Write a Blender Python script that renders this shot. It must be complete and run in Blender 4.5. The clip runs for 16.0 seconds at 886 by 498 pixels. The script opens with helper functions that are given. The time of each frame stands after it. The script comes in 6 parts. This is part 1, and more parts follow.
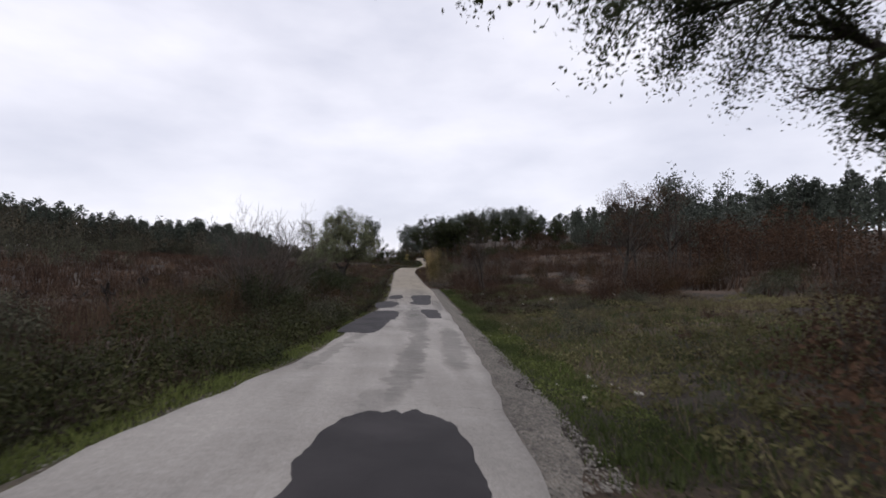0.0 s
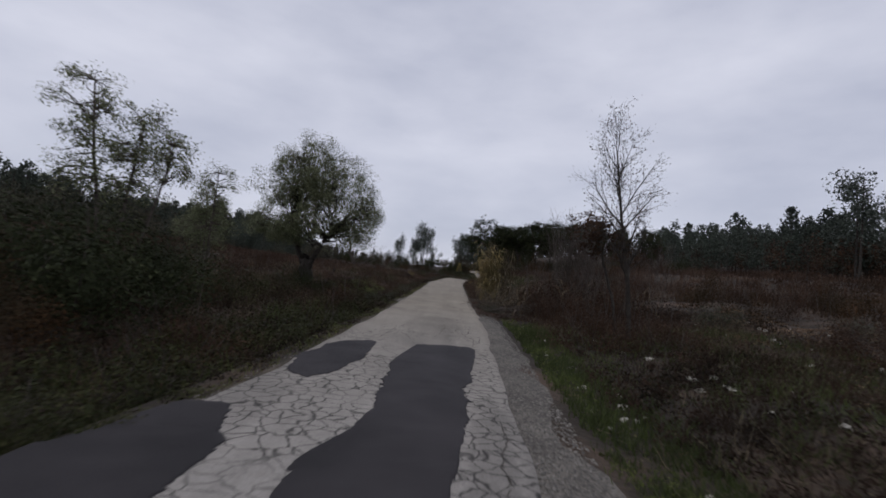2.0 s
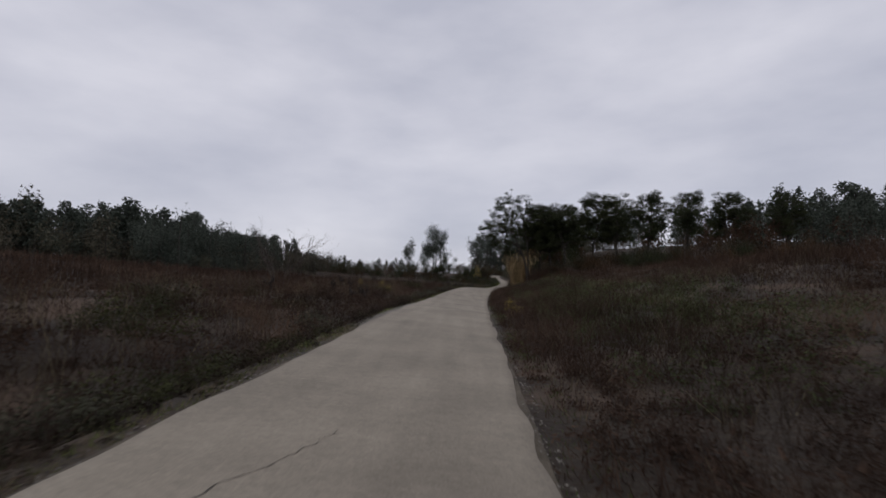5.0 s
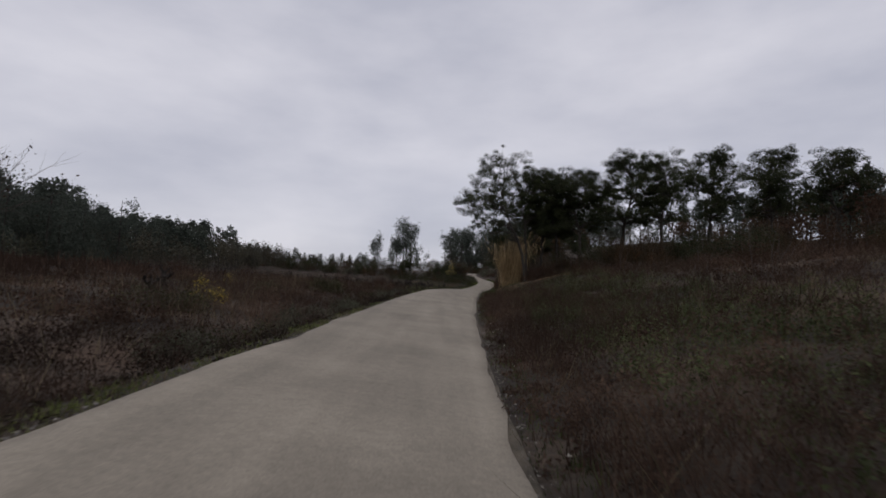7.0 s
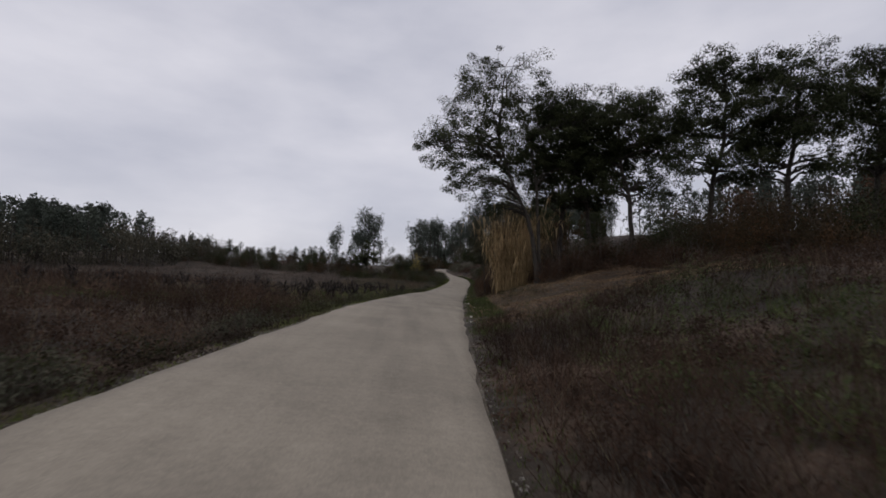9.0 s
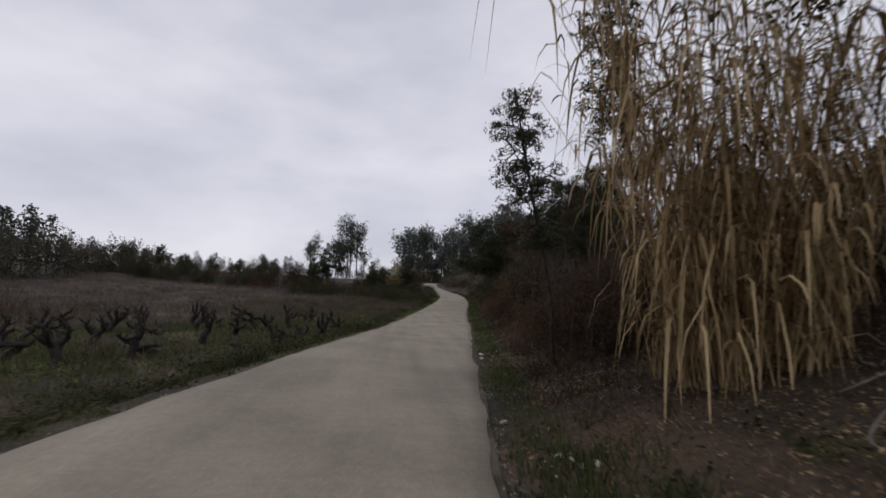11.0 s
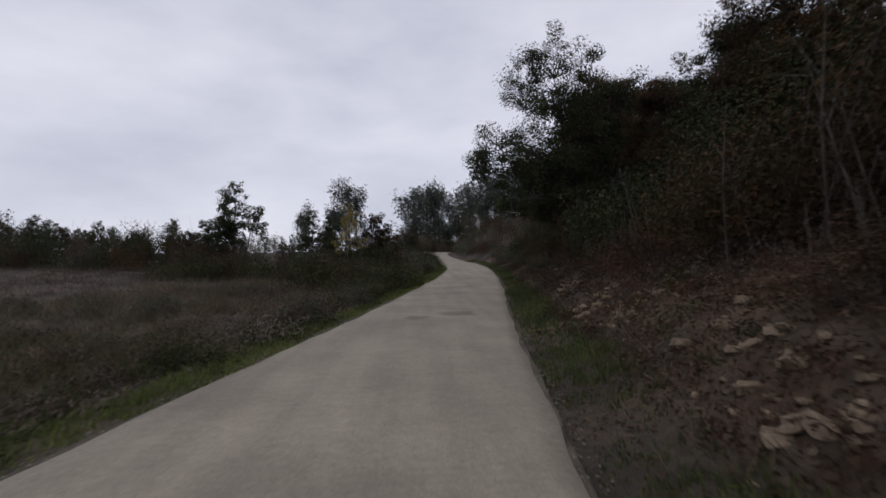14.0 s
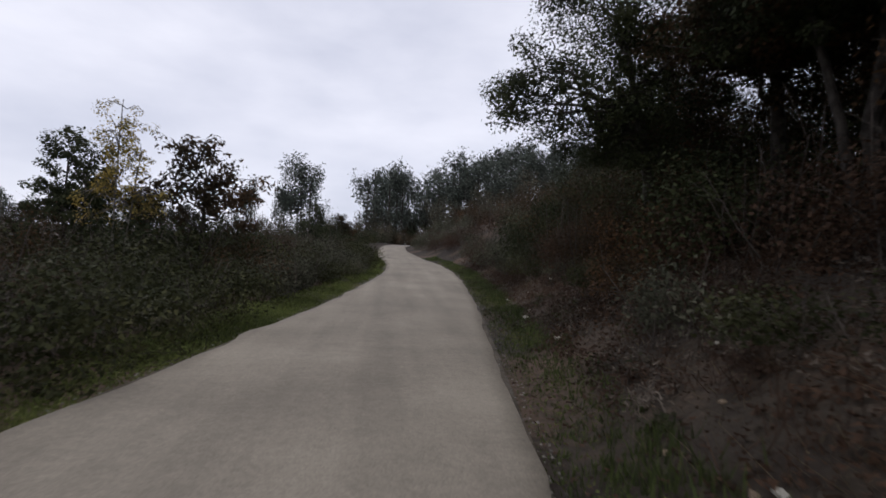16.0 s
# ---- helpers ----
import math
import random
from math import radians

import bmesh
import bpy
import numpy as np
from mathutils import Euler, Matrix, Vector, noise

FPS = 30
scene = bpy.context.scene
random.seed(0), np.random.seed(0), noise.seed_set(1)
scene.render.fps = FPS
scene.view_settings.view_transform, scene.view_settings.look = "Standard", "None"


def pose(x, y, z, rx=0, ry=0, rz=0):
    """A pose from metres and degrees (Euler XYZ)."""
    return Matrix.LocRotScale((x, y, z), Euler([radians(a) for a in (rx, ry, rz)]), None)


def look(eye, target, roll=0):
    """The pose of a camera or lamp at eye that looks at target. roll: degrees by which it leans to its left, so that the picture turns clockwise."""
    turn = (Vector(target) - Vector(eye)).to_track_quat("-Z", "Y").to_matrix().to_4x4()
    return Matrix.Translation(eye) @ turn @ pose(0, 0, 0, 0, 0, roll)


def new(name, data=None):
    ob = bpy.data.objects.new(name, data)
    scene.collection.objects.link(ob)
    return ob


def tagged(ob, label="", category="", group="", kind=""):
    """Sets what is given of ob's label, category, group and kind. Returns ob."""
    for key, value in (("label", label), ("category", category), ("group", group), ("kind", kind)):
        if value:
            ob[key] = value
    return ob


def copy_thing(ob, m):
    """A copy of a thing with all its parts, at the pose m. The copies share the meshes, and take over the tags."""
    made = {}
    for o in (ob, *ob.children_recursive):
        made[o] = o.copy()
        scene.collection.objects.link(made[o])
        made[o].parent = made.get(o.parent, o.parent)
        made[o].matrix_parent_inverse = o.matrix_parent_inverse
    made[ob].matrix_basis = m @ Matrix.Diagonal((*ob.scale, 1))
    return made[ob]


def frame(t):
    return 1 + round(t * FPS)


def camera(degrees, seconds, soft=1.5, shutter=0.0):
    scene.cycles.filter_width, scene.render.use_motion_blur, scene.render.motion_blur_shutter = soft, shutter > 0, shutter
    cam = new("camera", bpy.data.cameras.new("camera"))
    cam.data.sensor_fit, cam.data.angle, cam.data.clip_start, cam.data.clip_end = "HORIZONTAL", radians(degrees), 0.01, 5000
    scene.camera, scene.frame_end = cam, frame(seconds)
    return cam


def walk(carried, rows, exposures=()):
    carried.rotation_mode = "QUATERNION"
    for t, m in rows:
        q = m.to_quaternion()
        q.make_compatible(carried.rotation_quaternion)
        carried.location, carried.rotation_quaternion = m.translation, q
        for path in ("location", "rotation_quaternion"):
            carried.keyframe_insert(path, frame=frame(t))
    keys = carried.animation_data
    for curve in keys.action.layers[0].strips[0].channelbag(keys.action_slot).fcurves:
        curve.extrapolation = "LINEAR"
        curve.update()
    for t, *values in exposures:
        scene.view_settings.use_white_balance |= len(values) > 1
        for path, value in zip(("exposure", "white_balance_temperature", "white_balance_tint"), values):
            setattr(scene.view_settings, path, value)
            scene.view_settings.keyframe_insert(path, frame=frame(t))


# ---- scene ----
cam = camera(83.9, 16.0, soft=1.7, shutter=0.12)

PATH = [
    (0, (0.001, -0.636, 1.927), (0.213, 1.352, 1.981), 0.5),
    (0.5, (0.511, 4.807, 1.587), (0.665, 6.799, 1.665), 0.5),
    (1, (1.106, 10.641, 1.375), (1.176, 12.639, 1.438), -0.1),
    (1.5, (1.677, 17.213, 1.228), (1.627, 19.21, 1.336), 2.4),
    (2, (2.136, 23.974, 1.087), (2.115, 25.971, 1.189), 5.1),
    (2.5, (2.412, 30.311, 0.993), (2.401, 32.306, 1.127), 1.6),
    (3, (2.731, 36.174, 1.052), (2.722, 38.17, 1.181), 0.8),
    (3.5, (2.867, 41.663, 1.105), (2.827, 43.657, 1.251), 0.0),
    (4, (2.923, 46.724, 1.076), (2.825, 48.716, 1.215), 1.7),
    (4.2, (2.919, 48.823, 1.09), (2.809, 50.814, 1.252), 1.9),
    (6.3, (3.522, 74.862, 1.525), (3.507, 76.861, 1.583), 1.7),
    (6.5, (3.554, 76.824, 1.473), (3.553, 78.821, 1.578), 2.3),
    (7, (3.615, 81.657, 1.314), (3.63, 83.653, 1.438), 2.1),
    (7.5, (3.76, 86.583, 1.407), (3.814, 88.581, 1.478), 1.7),
    (8, (3.949, 91.479, 1.444), (4.074, 93.471, 1.565), 1.3),
    (8.2, (4.045, 93.39, 1.461), (4.178, 95.382, 1.582), 1.6),
    (10.3, (6.188, 117.465, 1.819), (6.371, 119.454, 1.911), 1.2),
    (10.5, (6.409, 119.76, 1.81), (6.614, 121.745, 1.946), 1.4),
    (11, (6.995, 125.47, 1.759), (7.168, 127.455, 1.93), 1.8),
    (11.5, (7.586, 130.895, 1.752), (7.724, 132.885, 1.889), -1.2),
    (12, (8.266, 136.172, 1.722), (8.397, 138.165, 1.822), 0.6),
    (12.5, (8.887, 141.387, 1.64), (8.994, 143.382, 1.73), -1.3),
    (13, (9.53, 146.455, 1.556), (9.528, 148.453, 1.645), -0.8),
    (13.5, (10.138, 151.706, 1.424), (10.223, 153.703, 1.482), -0.6),
    (14, (10.815, 156.993, 1.427), (10.915, 158.99, 1.486), -1.5),
    (14.5, (11.553, 162.25, 1.5), (11.551, 164.248, 1.598), 0.8),
    (15, (12.163, 166.955, 1.502), (12.284, 168.948, 1.619), 0.5),
    (15.5, (12.775, 171.299, 1.587), (13.069, 173.277, 1.644), 1.8),
    (16, (13.425, 175.485, 1.704), (13.649, 177.472, 1.744), 2.2),
]
EXPOSURES = [(0.0, 0.45, 6550, 10), (0.6, 0.22, 6390, 10), (1.5, 0.0, 6250, 10), (2.5, -0.15, 6240, 10), (4.0, -0.13, 6380, 10), (6.5, -0.15, 6550, 10), (8.0, -0.15, 6560, 10), (10.5, 0.05, 6620, 10), (11.5, 0.04, 6500, 10), (13.0, 0.02, 6430, 10), (14.5, 0.08, 6380, 10), (16.0, 0.32, 6380, 10)]
walk(cam, [(t, look(eye, target, roll)) for t, eye, target, roll in PATH], EXPOSURES)

# ---- world and light ----
world = bpy.data.worlds.new("overcast_sky")
scene.world = world
world.use_nodes = True
wn, wl = world.node_tree.nodes, world.node_tree.links
wn.clear()
w_out = wn.new("ShaderNodeOutputWorld")
w_bg = wn.new("ShaderNodeBackground")
w_sky = wn.new("ShaderNodeTexSky")
w_sky.sky_type = "NISHITA"
w_sky.sun_disc = False
w_sky.sun_elevation, w_sky.sun_rotation = radians(52), radians(200)
w_co = wn.new("ShaderNodeTexCoord")
w_map = wn.new("ShaderNodeMapping")
w_map.inputs["Scale"].default_value = (1.0, 1.0, 2.6)
w_n1 = wn.new("ShaderNodeTexNoise")
w_n1.inputs["Scale"].default_value, w_n1.inputs["Detail"].default_value, w_n1.inputs["Roughness"].default_value = 2.6, 6.0, 0.5
w_ramp = wn.new("ShaderNodeValToRGB")
w_ramp.color_ramp.elements[0].position, w_ramp.color_ramp.elements[1].position = 0.33, 0.68
w_ramp.color_ramp.elements[0].color = (0.545, 0.555, 0.650, 1)
w_ramp.color_ramp.elements[1].color = (0.760, 0.755, 0.835, 1)
w_scale = wn.new("ShaderNodeMix")
w_scale.data_type, w_scale.blend_type = "RGBA", "MULTIPLY"
w_scale.inputs["Factor"].default_value = 1.0
w_scale.inputs[7].default_value = (0.10, 0.10, 0.10, 1)
w_mix = wn.new("ShaderNodeMix")
w_mix.data_type = "RGBA"
w_mix.inputs["Factor"].default_value = 0.92
wl.new(w_co.outputs["Generated"], w_map.inputs["Vector"])
wl.new(w_map.outputs["Vector"], w_n1.inputs["Vector"])
wl.new(w_n1.outputs["Fac"], w_ramp.inputs["Fac"])
wl.new(w_sky.outputs["Color"], w_scale.inputs[6])
wl.new(w_scale.outputs[2], w_mix.inputs[6])
wl.new(w_ramp.outputs["Color"], w_mix.inputs[7])
wl.new(w_mix.outputs[2], w_bg.inputs["Color"])
w_bg.inputs["Strength"].default_value = 1.0
wl.new(w_bg.outputs["Background"], w_out.inputs["Surface"])

sun_data = bpy.data.lights.new("sun", "SUN")
sun_data.energy, sun_data.angle, sun_data.color = 0.5, radians(25), (1.0, 0.97, 0.92)
sun = new("sun", sun_data)
sun.matrix_world = look((0, 0, 60), (18, 30, 0))


# ---- materials ----
def mat(name, low, high, scale=4.0, fine=40.0, rough=0.85, bump=0.3, island=0.0, third=None, bump_dist=0.02, spec=0.3, thin=0.0, broad=1.5):
    """Two scales of noise between two colours; island: how much each separate leaf, blade or stone varies."""
    m = bpy.data.materials.new(name)
    m.use_nodes = True
    n, l = m.node_tree.nodes, m.node_tree.links
    bsdf = n["Principled BSDF"]
    bsdf.inputs["Roughness"].default_value = rough
    bsdf.inputs["Specular IOR Level"].default_value = spec
    co = n.new("ShaderNodeTexCoord")
    n1, n2 = n.new("ShaderNodeTexNoise"), n.new("ShaderNodeTexNoise")
    n1.inputs["Scale"].default_value, n1.inputs["Detail"].default_value = scale, 4.0
    n2.inputs["Scale"].default_value, n2.inputs["Detail"].default_value = fine, 3.0
    for x in (n1, n2):
        l.new(co.outputs["Object"], x.inputs["Vector"])
    add = n.new("ShaderNodeMath")
    add.operation = "MULTIPLY_ADD"
    add.inputs[1].default_value = 0.45
    l.new(n2.outputs["Fac"], add.inputs[0])
    wide = n.new("ShaderNodeMath")
    wide.operation = "MULTIPLY_ADD"
    wide.inputs[1].default_value, wide.inputs[2].default_value = broad, 0.5 - 0.5 * broad
    l.new(n1.outputs["Fac"], wide.inputs[0])
    l.new(wide.outputs[0], add.inputs[2])
    fac = add.outputs[0]
    if island:
        geo = n.new("ShaderNodeNewGeometry")
        mixf = n.new("ShaderNodeMix")
        mixf.inputs[0].default_value = island
        l.new(fac, mixf.inputs[2])
        sc = n.new("ShaderNodeMath")
        sc.operation = "MULTIPLY_ADD"
        sc.inputs[1].default_value, sc.inputs[2].default_value = 0.9, 0.28
        l.new(geo.outputs["Random Per Island"], sc.inputs[0])
        l.new(sc.outputs[0], mixf.inputs[3])
        fac = mixf.outputs[0]
    ramp = n.new("ShaderNodeValToRGB")
    ramp.color_ramp.elements[0].position, ramp.color_ramp.elements[1].position = 0.45, 1.0
    ramp.color_ramp.elements[0].color, ramp.color_ramp.elements[1].color = (*low, 1), (*high, 1)
    if third:
        e = ramp.color_ramp.elements.new(0.72)
        e.color = (*third, 1)
    l.new(fac, ramp.inputs["Fac"])
    l.new(ramp.outputs["Color"], bsdf.inputs["Base Color"])
    if bump:
        b = n.new("ShaderNodeBump")
        b.inputs["Strength"].default_value, b.inputs["Distance"].default_value = bump, bump_dist
        l.new(n2.outputs["Fac"], b.inputs["Height"])
        l.new(b.outputs["Normal"], bsdf.inputs["Normal"])
    if thin:
        tr, mx = n.new("ShaderNodeBsdfTranslucent"), n.new("ShaderNodeMixShader")
        mx.inputs[0].default_value = thin
        l.new(ramp.outputs["Color"], tr.inputs["Color"])
        l.new(bsdf.outputs[0], mx.inputs[1])
        l.new(tr.outputs[0], mx.inputs[2])
        l.new(mx.outputs[0], n["Material Output"].inputs["Surface"])
    return m


M = {
    "soil": mat("soil_with_thatch", (0.018, 0.012, 0.009), (0.085, 0.056, 0.038), 0.35, 9.0, 0.95, 0.6, third=(0.034, 0.026, 0.018), bump_dist=0.06),
    "patch": mat("fresh_tar_patch", (0.0130, 0.0110, 0.0118), (0.035, 0.030, 0.0315), 1.1, 160.0, 0.8, 0.6, bump_dist=0.006),
    "crack": mat("dark_crack", (0.030, 0.026, 0.022), (0.085, 0.075, 0.064), 3.0, 60.0, 0.95, 0.2),
    "gravel": mat("grey_gravel", (0.085, 0.078, 0.070), (0.210, 0.192, 0.168), 6.0, 30.0, 0.9, 0.3, island=0.7),
    "limestone": mat("pale_limestone", (0.26, 0.24, 0.20), (0.54, 0.51, 0.44), 5.0, 40.0, 0.9, 0.5, island=0.4),
    "rock": mat("brown_bedrock", (0.055, 0.041, 0.028), (0.300, 0.225, 0.155), 3.0, 30.0, 0.9, 0.6, island=0.6),
    "bark": mat("dark_bark", (0.020, 0.017, 0.014), (0.066, 0.056, 0.047), 6.0, 60.0, 0.95, 0.7),
    "bark_pale": mat("pale_bark", (0.075, 0.067, 0.058), (0.20, 0.182, 0.158), 5.0, 50.0, 0.9, 0.5),
    "twig": mat("grey_twigs", (0.044, 0.035, 0.030), (0.115, 0.095, 0.082), 6.0, 40.0, 0.95, 0.2),
    "vine": mat("black_vine_bark", (0.010, 0.008, 0.007), (0.034, 0.027, 0.022), 9.0, 70.0, 0.95, 0.8),
    "oak": mat("evergreen_oak_leaf", (0.016, 0.020, 0.009), (0.062, 0.068, 0.030), 0.8, 9.0, 0.75, 0, 0.25, third=(0.030, 0.036, 0.016), thin=0.2, spec=0.12),
    "willow": mat("willow_leaf", (0.075, 0.084, 0.044), (0.240, 0.250, 0.150), 0.8, 9.0, 0.6, 0, 0.6, third=(0.105, 0.115, 0.050), thin=0.4),
    "brownleaf": mat("withered_brown_leaf", (0.030, 0.019, 0.014), (0.112, 0.065, 0.041), 0.5, 9.0, 0.85, 0, 0.16, third=(0.060, 0.037, 0.025), thin=0.3, spec=0.1),
    "mixleaf": mat("turning_oak_leaf", (0.018, 0.017, 0.009), (0.125, 0.066, 0.032), 0.5, 7.0, 0.8, 0, 0.18, third=(0.046, 0.033, 0.019), thin=0.25, spec=0.1),
    "yellow": mat("yellow_leaf", (0.090, 0.085, 0.022), (0.420, 0.310, 0.070), 0.8, 9.0, 0.7, 0, 0.6, third=(0.20, 0.15, 0.04), thin=0.4),
    "bramble": mat("bramble_leaf", (0.016, 0.020, 0.009), (0.082, 0.080, 0.034), 0.5, 8.0, 0.75, 0, 0.2, third=(0.036, 0.039, 0.016), thin=0.25, spec=0.12),
    "greybush": mat("grey_green_bush_leaf", (0.036, 0.038, 0.026), (0.140, 0.135, 0.096), 0.7, 8.0, 0.85, 0, 0.22, third=(0.070, 0.070, 0.047), thin=0.25, spec=0.1),
    "heather": mat("brown_weed", (0.018, 0.012, 0.009), (0.142, 0.092, 0.064), 0.22, 3.0, 0.9, 0, 0.2, third=(0.052, 0.033, 0.024), thin=0.3, spec=0.1),
    "drygrass": mat("dry_grass", (0.050, 0.040, 0.026), (0.200, 0.160, 0.100), 0.3, 6.0, 0.85, 0, 0.6, third=(0.095, 0.076, 0.046), thin=0.4),
    "grass": mat("green_grass", (0.028, 0.037, 0.013), (0.120, 0.148, 0.045), 0.4, 6.0, 0.75, 0, 0.4, third=(0.056, 0.073, 0.022), thin=0.4),
    "reed": mat("dry_reed", (0.120, 0.078, 0.034), (0.700, 0.530, 0.300), 0.8, 9.0, 0.75, 0, 0.8, third=(0.400, 0.285, 0.145), thin=0.4),
    "reedgreen": mat("green_gold_reed", (0.120, 0.100, 0.040), (0.440, 0.345, 0.150), 0.8, 9.0, 0.7, 0, 0.7, third=(0.250, 0.195, 0.080), thin=0.4),
    # far pines: distance haze is put into the colour as a paler, greyer green
    "hazypine": mat("haze_lightened_pine_needles", (0.030, 0.038, 0.030), (0.085, 0.098, 0.075), 0.1, 1.5, 0.8, 0, 0.4, third=(0.050, 0.060, 0.046), thin=0.25),
    "fareuc": mat("far_eucalyptus_leaf", (0.030, 0.038, 0.031), (0.105, 0.116, 0.094), 0.1, 1.5, 0.7, 0, 0.5, third=(0.058, 0.070, 0.056)),
    "farscrub": mat("far_scrub_leaf", (0.028, 0.026, 0.018), (0.105, 0.085, 0.056), 0.06, 0.8, 0.85, 0, 0.5, third=(0.052, 0.050, 0.032)),
    "deadreed": mat("grey_dead_reed", (0.026, 0.020, 0.013), (0.170, 0.128, 0.076), 0.8, 9.0, 0.8, 0, 0.7, third=(0.066, 0.053, 0.033)),
    "shoulder": mat("packed_gravel", (0.085, 0.075, 0.064), (0.205, 0.183, 0.156), 1.2, 55.0, 0.95, 0.8, bump_dist=0.02),
    "meadow": mat("olive_meadow_grass", (0.060, 0.058, 0.024), (0.240, 0.215, 0.110), 0.35, 5.0, 0.85, 0, 0.25, third=(0.125, 0.116, 0.054), thin=0.35, spec=0.1),
    "palefield": mat("grey_dead_field_weeds", (0.050, 0.041, 0.034), (0.210, 0.176, 0.145), 0.3, 4.0, 0.9, 0, 0.25, third=(0.110, 0.090, 0.074), thin=0.3, spec=0.1),
    "litter": mat("brown_leaf_litter", (0.070, 0.042, 0.025), (0.400, 0.290, 0.180), 0.6, 9.0, 0.9, 0, 0.6, third=(0.150, 0.094, 0.056), thin=0.2, spec=0.1),
    "layby": mat("pale_packed_grit", (0.110, 0.096, 0.076), (0.230, 0.203, 0.160), 1.2, 50.0, 0.95, 0.7, bump_dist=0.015),
    "edge": mat("dirty_lane_edge", (0.034, 0.028, 0.020), (0.120, 0.100, 0.074), 1.6, 40.0, 0.95, 0.8, bump_dist=0.02),
    "greengrass": mat("bright_verge_grass", (0.052, 0.064, 0.017), (0.215, 0.240, 0.075), 0.5, 6.0, 0.75, 0, 0.4, third=(0.102, 0.125, 0.034), thin=0.4),
    "dullgreen": mat("dull_green_weed", (0.026, 0.033, 0.015), (0.138, 0.152, 0.068), 0.35, 4.0, 0.85, 0, 0.2, third=(0.062, 0.077, 0.033), thin=0.3, spec=0.1),
    # dark scrub, its colour deepened further to stand in for hedge and ditch shade
    "shadescrub": mat("shade_darkened_scrub", (0.010, 0.008, 0.006), (0.062, 0.044, 0.032), 0.4, 4.0, 0.9, 0, 0.2, third=(0.024, 0.018, 0.013), thin=0.2, spec=0.1),
    "post": mat("weathered_post", (0.10, 0.09, 0.08), (0.24, 0.22, 0.20), 8.0, 60.0, 0.9, 0.4),
}


# ---- mesh tools ----
def mesh_np(name, verts, faces, material, smooth=False):
    verts, faces = np.asarray(verts, np.float32), np.asarray(faces, np.int32)
    me = bpy.data.meshes.new(name)
    k = faces.shape[1]
    me.vertices.add(len(verts))
    me.vertices.foreach_set("co", verts.ravel())
    me.loops.add(faces.size)
    me.loops.foreach_set("vertex_index", faces.ravel())
    me.polygons.add(len(faces))
    me.polygons.foreach_set("loop_start", np.arange(0, faces.size, k, dtype=np.int32))
    if smooth:
        me.polygons.foreach_set("use_smooth", np.ones(len(faces), dtype=bool))
    me.materials.append(material)
    me.update(calc_edges=True)
    return me


def join(chunks):
    """Several (verts, quads) as one."""
    vs, fs, at = [], [], 0
    for v, f in chunks:
        vs.append(v)
        fs.append(f + at)
        at += len(v)
    return np.concatenate(vs), np.concatenate(fs)


def part(name, me, parent, label=""):
    ob = new(name, me)
    ob.parent = parent
    return tagged(ob, label)


def unit(v):
    return v / np.maximum(np.linalg.norm(v, axis=-1, keepdims=True), 1e-9)


def tube(pts, radii, sides=5):
    pts, radii = np.asarray(pts, float), np.asarray(radii, float)
    ahead = unit(np.gradient(pts, axis=0))
    ref = np.where(np.abs(ahead[:, 2:3]) > 0.9, np.array([[1.0, 0, 0]]), np.array([[0, 0, 1.0]]))
    u = unit(np.cross(ahead, ref))
    v = np.cross(ahead, u)
    a = np.linspace(0, 2 * np.pi, sides, endpoint=False)
    ring = u[:, None] * np.cos(a)[None, :, None] + v[:, None] * np.sin(a)[None, :, None]
    verts = (pts[:, None] + ring * radii[:, None, None]).reshape(-1, 3)
    n = len(pts)
    i, j = np.meshgrid(np.arange(n - 1), np.arange(sides), indexing="ij")
    k = (j + 1) % sides
    quads = np.stack([i * sides + j, i * sides + k, (i + 1) * sides + k, (i + 1) * sides + j], -1).reshape(-1, 4)
    return verts, quads


def leaves(rng, pos, size, slim=0.55, droop=0.0, out=None, stalk=0.0, diamond=False):
    """One leaf at each place: three- or four-cornered, turned at random or lying over a mound whose outward ways are given."""
    n = len(pos)
    size = np.broadcast_to(size, (n,))[:, None]
    axis = unit(rng.normal(size=(n, 3)) + [0, 0, stalk - droop])
    if out is None:
        side = unit(np.cross(axis, rng.normal(size=(n, 3))))
    else:
        face = unit(out + rng.normal(0, 0.45, (n, 3)))
        axis = unit(axis - face * (axis * face).sum(1, keepdims=True) * 0.8)
        side = unit(np.cross(axis, face))
    if diamond:
        mid = pos - size * 0.05 * axis
        v = np.stack([pos - size * 0.5 * axis, mid + size * slim * 0.5 * side, pos + size * 0.6 * axis, mid - size * slim * 0.5 * side], 1)
        return v.reshape(-1, 3), np.arange(4 * n).reshape(-1, 4)
    v = np.stack([pos - size * (0.35 * axis + slim * 0.62 * side), pos - size * (0.35 * axis - slim * 0.62 * side), pos + size * 0.75 * axis], 1)
    return v.reshape(-1, 3), np.arange(3 * n).reshape(-1, 3)


def blades(rng, base, height, width, lean=0.5):
    """Upright leaning grass blades, each a long narrow triangle."""
    n = len(base)
    height, width = np.broadcast_to(height, (n,))[:, None], np.broadcast_to(width, (n,))[:, None]
    az, turn = rng.uniform(0, 2 * np.pi, n), rng.uniform(0, 2 * np.pi, n)
    out = np.stack([np.cos(az), np.sin(az), 0 * az], 1)
    side = np.stack([np.cos(turn), np.sin(turn), 0 * turn], 1)
    tip = base + height * (np.array([0, 0, 1.0]) + out * rng.uniform(0, lean, (n, 1)) * 1.4)
    v = np.stack([base - side * width * 0.7, base + side * width * 0.7, tip], 1)
    return v.reshape(-1, 3), np.arange(3 * n).reshape(-1, 3)


